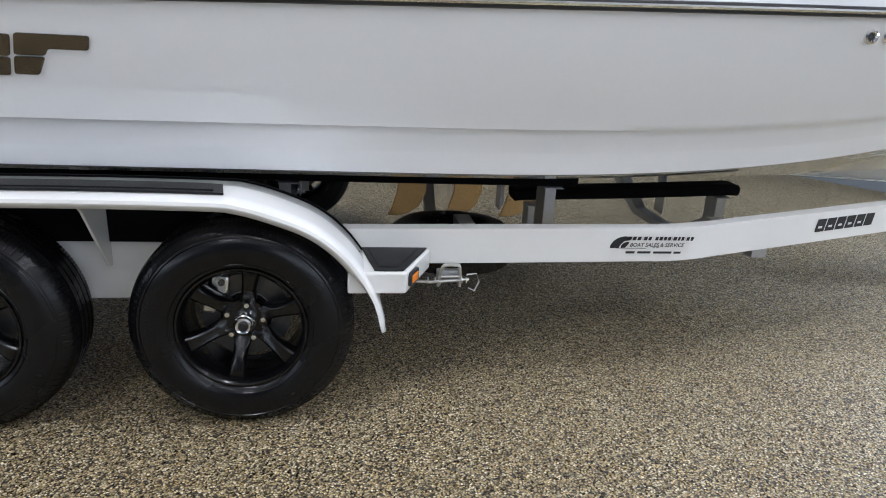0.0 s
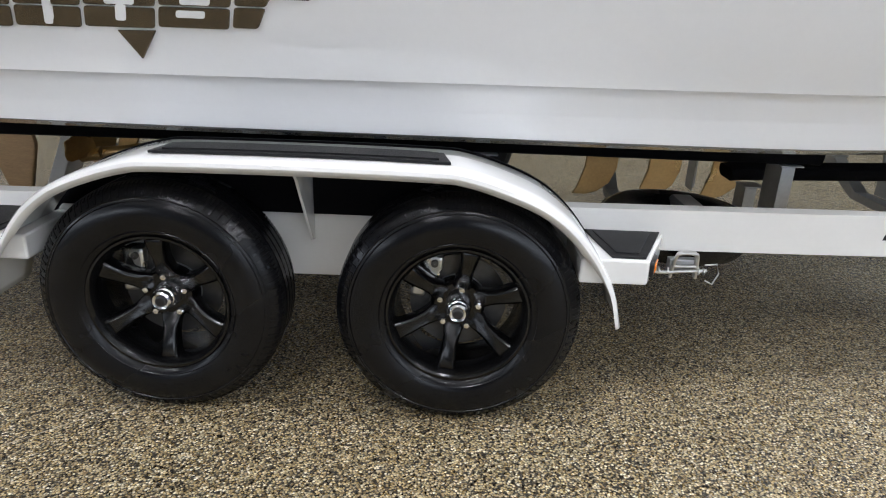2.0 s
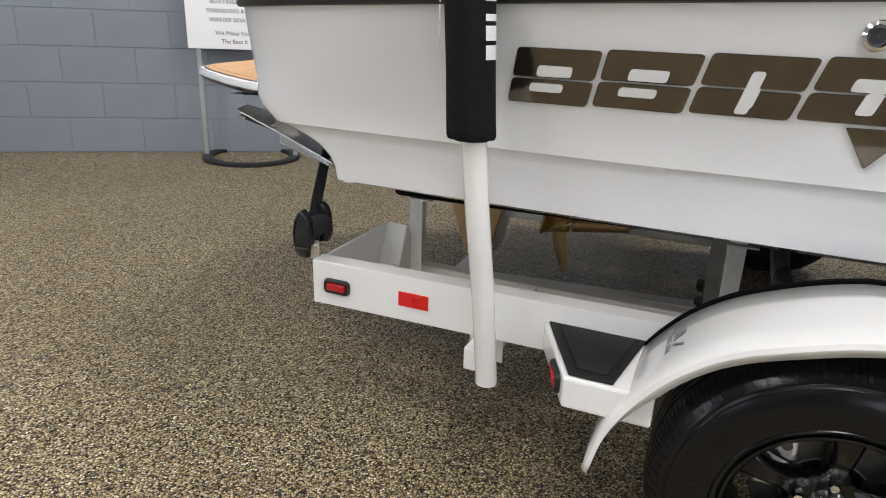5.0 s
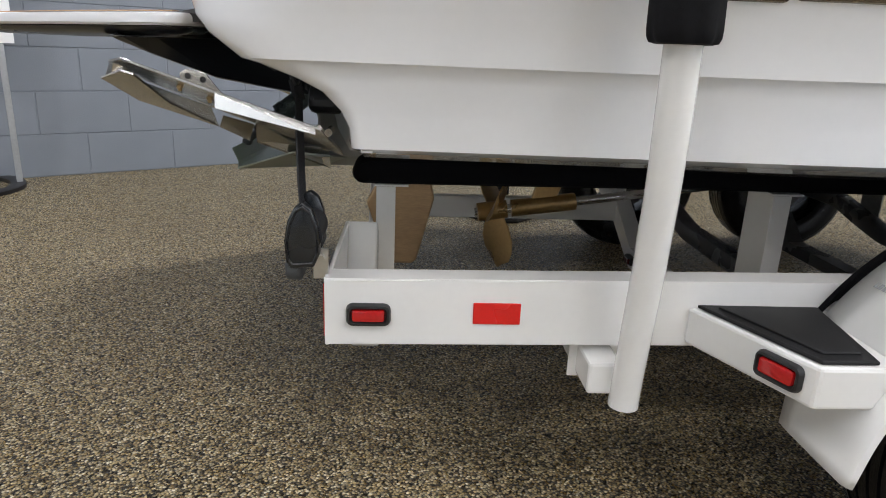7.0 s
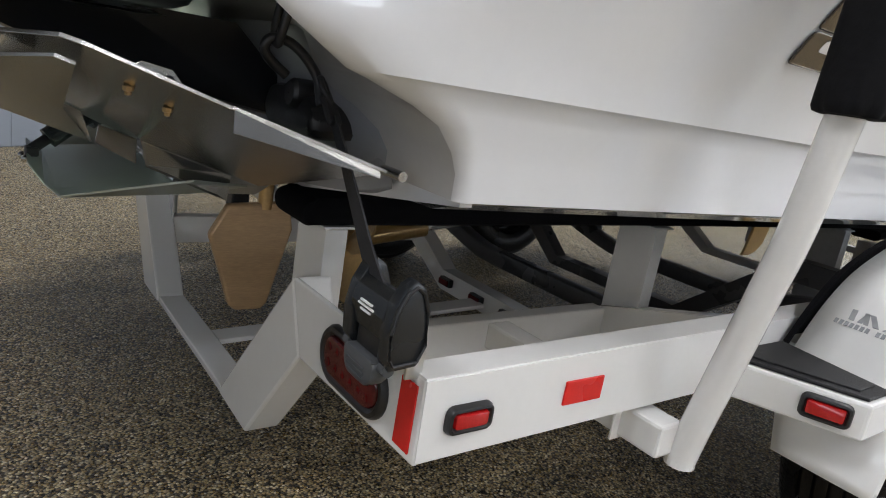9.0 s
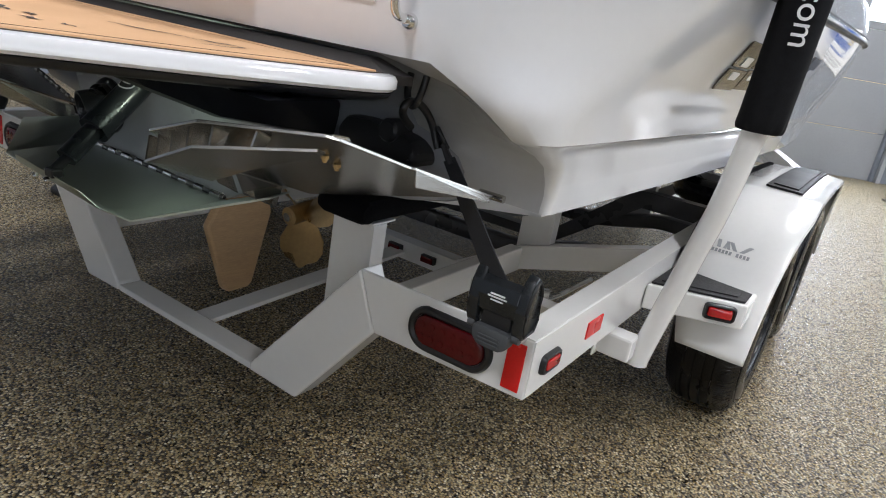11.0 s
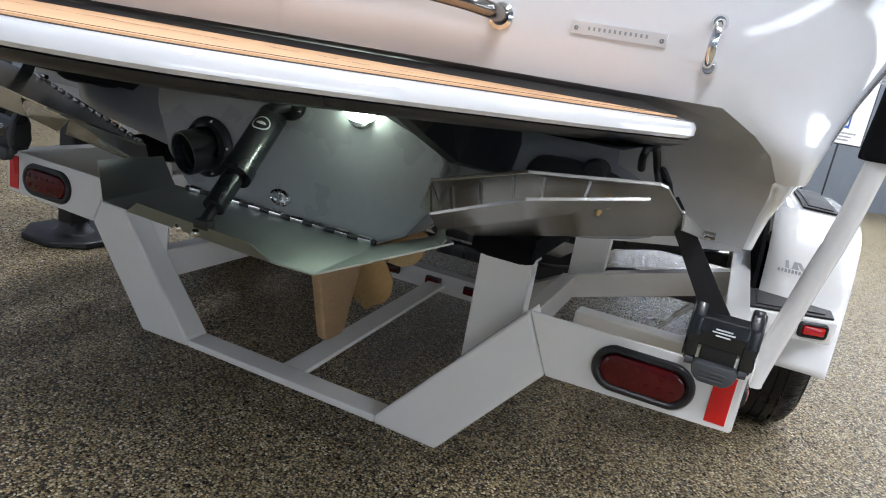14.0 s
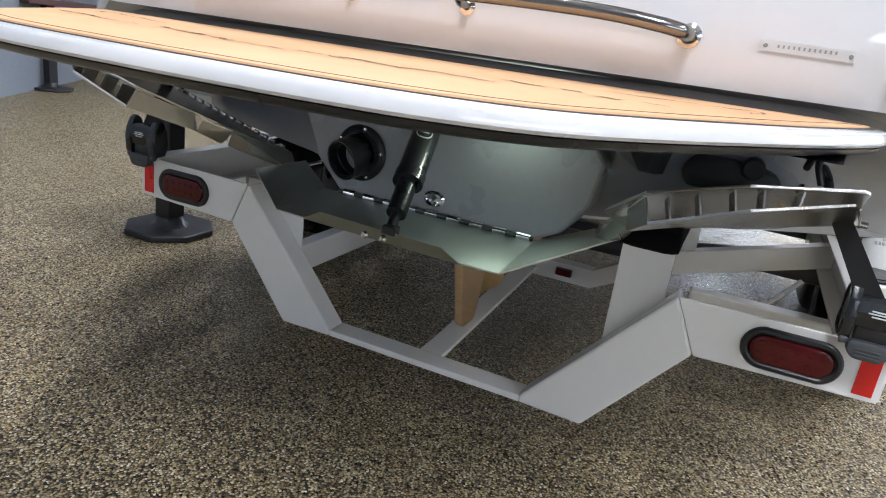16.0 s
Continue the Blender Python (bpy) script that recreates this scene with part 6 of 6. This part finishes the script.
# ---- standing signs and display stands ----
def ring_base_sign():
    s = thing("poster_stand", "white poster panel on a ring-based metal stand", "sign stand", at=(-4.57, 3.15, 0))
    s.rotation_euler = (0, 0, radians(29))
    part("ring_base", lathe([(0.38, 0.0), (0.38, 0.022), (0.372, 0.026), (0.31, 0.026), (0.30, 0.022), (0.30, 0.0)], "z", n=48, closed=True), BLACK_PLASTIC, s, "flat black ring base", True)
    part("upright", box(-0.365, -0.330, -0.012, 0.012, 0.02, 1.9, 0.003), GALV, s)
    part("upright", box(0.330, 0.365, -0.012, 0.012, 0.02, 1.9, 0.003), GALV, s)
    p = part("poster", box(-0.42, 0.42, -0.018, -0.012, 0.84, 1.95, 0.002), PANEL_WHITE, s, "white printed poster panel")
    m = face((0, -0.0185, 0), (1, 0, 0), (0, 0, 1))
    for z, txt, sz in ((1.245, "WATERSPORTS PRO SHOP", 0.044), (1.180, "BOATING ACCESSORIES", 0.044), (1.115, "FINANCING & INSURANCE", 0.044), (1.050, "WINTER BOAT STORAGE", 0.044), (0.955, "We Make Your Boating", 0.044), (0.895, "The Best It Can Be", 0.044)):
        lettering(txt, sz, m @ pose(0, z, 0), BLACK_PRINT, p)
    return s


ring_base_sign()


def award_sign():
    s = thing("award_sign", "framed dealer award sign on two thin black legs", "sign stand", at=(5.75, -0.52, 0))
    s.rotation_euler = (0, 0, radians(-80))
    for x in (-0.12, 0.12):
        part("leg", tube([(x, 0.0, 0.01), (x, 0, 1.3)], 0.011, n=10), BLACK_PLASTIC, s)
    part("foot_plate", box(-0.24, 0.24, -0.16, 0.16, 0.0, 0.012, 0.003), BLACK_PLASTIC, s)
    f = part("frame", box(-0.36, 0.36, -0.03, -0.012, 0.92, 1.80, 0.004), BLACK_PLASTIC, s)
    p = part("printed_panel", box(-0.345, 0.345, -0.034, -0.029, 0.935, 1.785, 0.001), PANEL_WHITE, f, "white printed panel")
    m = face((0, -0.0345, 0), (1, 0, 0), (0, 0, 1))
    bar(m, -0.17, 0.17, 1.11, 1.60, BLUE_PRINT, f, "blue_field")
    mm = Matrix.Translation((0, -0.0012, 0)) @ m
    lettering("TOP", 0.13, mm @ pose(0, 1.53, 0), WHITE_PRINT, f)
    lettering("100", 0.28, mm @ pose(0, 1.375, 0), YELLOW_PRINT, f)
    bar(mm, -0.11, 0.19, 1.295, 1.35, WHITE_PRINT, f, "white_band")
    lettering("DEALERS", 0.058, Matrix.Translation((0, -0.0012, 0)) @ mm @ pose(0.04, 1.322, 0), BLUE_PRINT, f)
    bar(mm, -0.15, 0.15, 1.14, 1.20, WHITE_PRINT, f, "white_bar")
    for z in (1.70, 1.66):
        bar(m, -0.18, 0.30, z - 0.012, z + 0.012, GREY_PRINT, f, "printed_bar", 0.2)
    for z, w in ((1.055, 0.26), (1.015, 0.22), (0.978, 0.20)):
        bar(m, -w, w, z - 0.009, z + 0.009, GREY_PRINT, f, "printed_bar")
    return s


award_sign()


def pedestal(x, y, label):
    s = thing("display_stand", label, "display stand", "display stands", at=(x, y, 0))
    n = 8
    pts = [(0.20 * math.cos(2 * math.pi * (i + 0.5) / n), 0.20 * math.sin(2 * math.pi * (i + 0.5) / n), 0) for i in range(n)]
    part("foot", prism(pts, (0, 0, 0.03), 0.008), BLACK_PLASTIC, s, "octagonal black steel foot")
    part("collar", lathe([(0.085, 0.028), (0.065, 0.045), (0.055, 0.075)], "z", n=24), BLACK_PLASTIC, s, "", True)
    part("post", box(-0.045, 0.045, -0.045, 0.045, 0.03, 0.80, 0.008), BLACK_PLASTIC, s)
    part("top_board", box(-0.35, 0.35, -0.25, 0.25, 0.80, 0.85, 0.006), MAHOGANY, s, "dark red wooden top")
    return s


pedestal(-1.36, 2.88, "black pedestal stand with octagonal foot and dark wooden top")
pedestal(0.95, 6.88, "black pedestal stand with octagonal foot, near the far wall")


# ---- wall blocks ----
def block_mesh(name, length, height=0.193, depth=0.006):
    bm = box(0, length, 0, depth, 0, height, 0.0025, segments=1)
    me = bpy.data.meshes.new(name)
    bm.to_mesh(me)
    bm.free()
    me.materials.append(BLOCK)
    return me


full = block_mesh("block", 0.538, 0.266)
for row in range(8):
    for i in range(14):
        u = -4.6 + i * 0.544 + (0.272 if row % 2 else 0)
        b = new("block", full)
        b.parent = wall_north
        b.location = (u, VA + 0.007, 0.005 + row * 0.272)
for row in range(10):
    for i in range(7):
        v = -8.3 + i * 0.544 + (0.272 if row % 2 else 0)
        b = new("block", full)
        b.parent = wall_east
        b.rotation_euler = (0, 0, radians(90))
        b.location = (UA + 0.014, v, 0.005 + row * 0.272)

# pale hairline joint in the resin floor
a, b2 = Vector((-1.95, -0.93, 0.0004)), Vector((-0.6, 0.29, 0.0004))
t = (b2 - a).normalized()
s = Vector((-t.y, t.x, 0)) * 0.0012
bm = prism([a - s, b2 - s, b2 + s, a + s], (0, 0, 0.0004))
moved(bm, ROOM.inverted())
part("joint_line", bm, JOINT, floor)
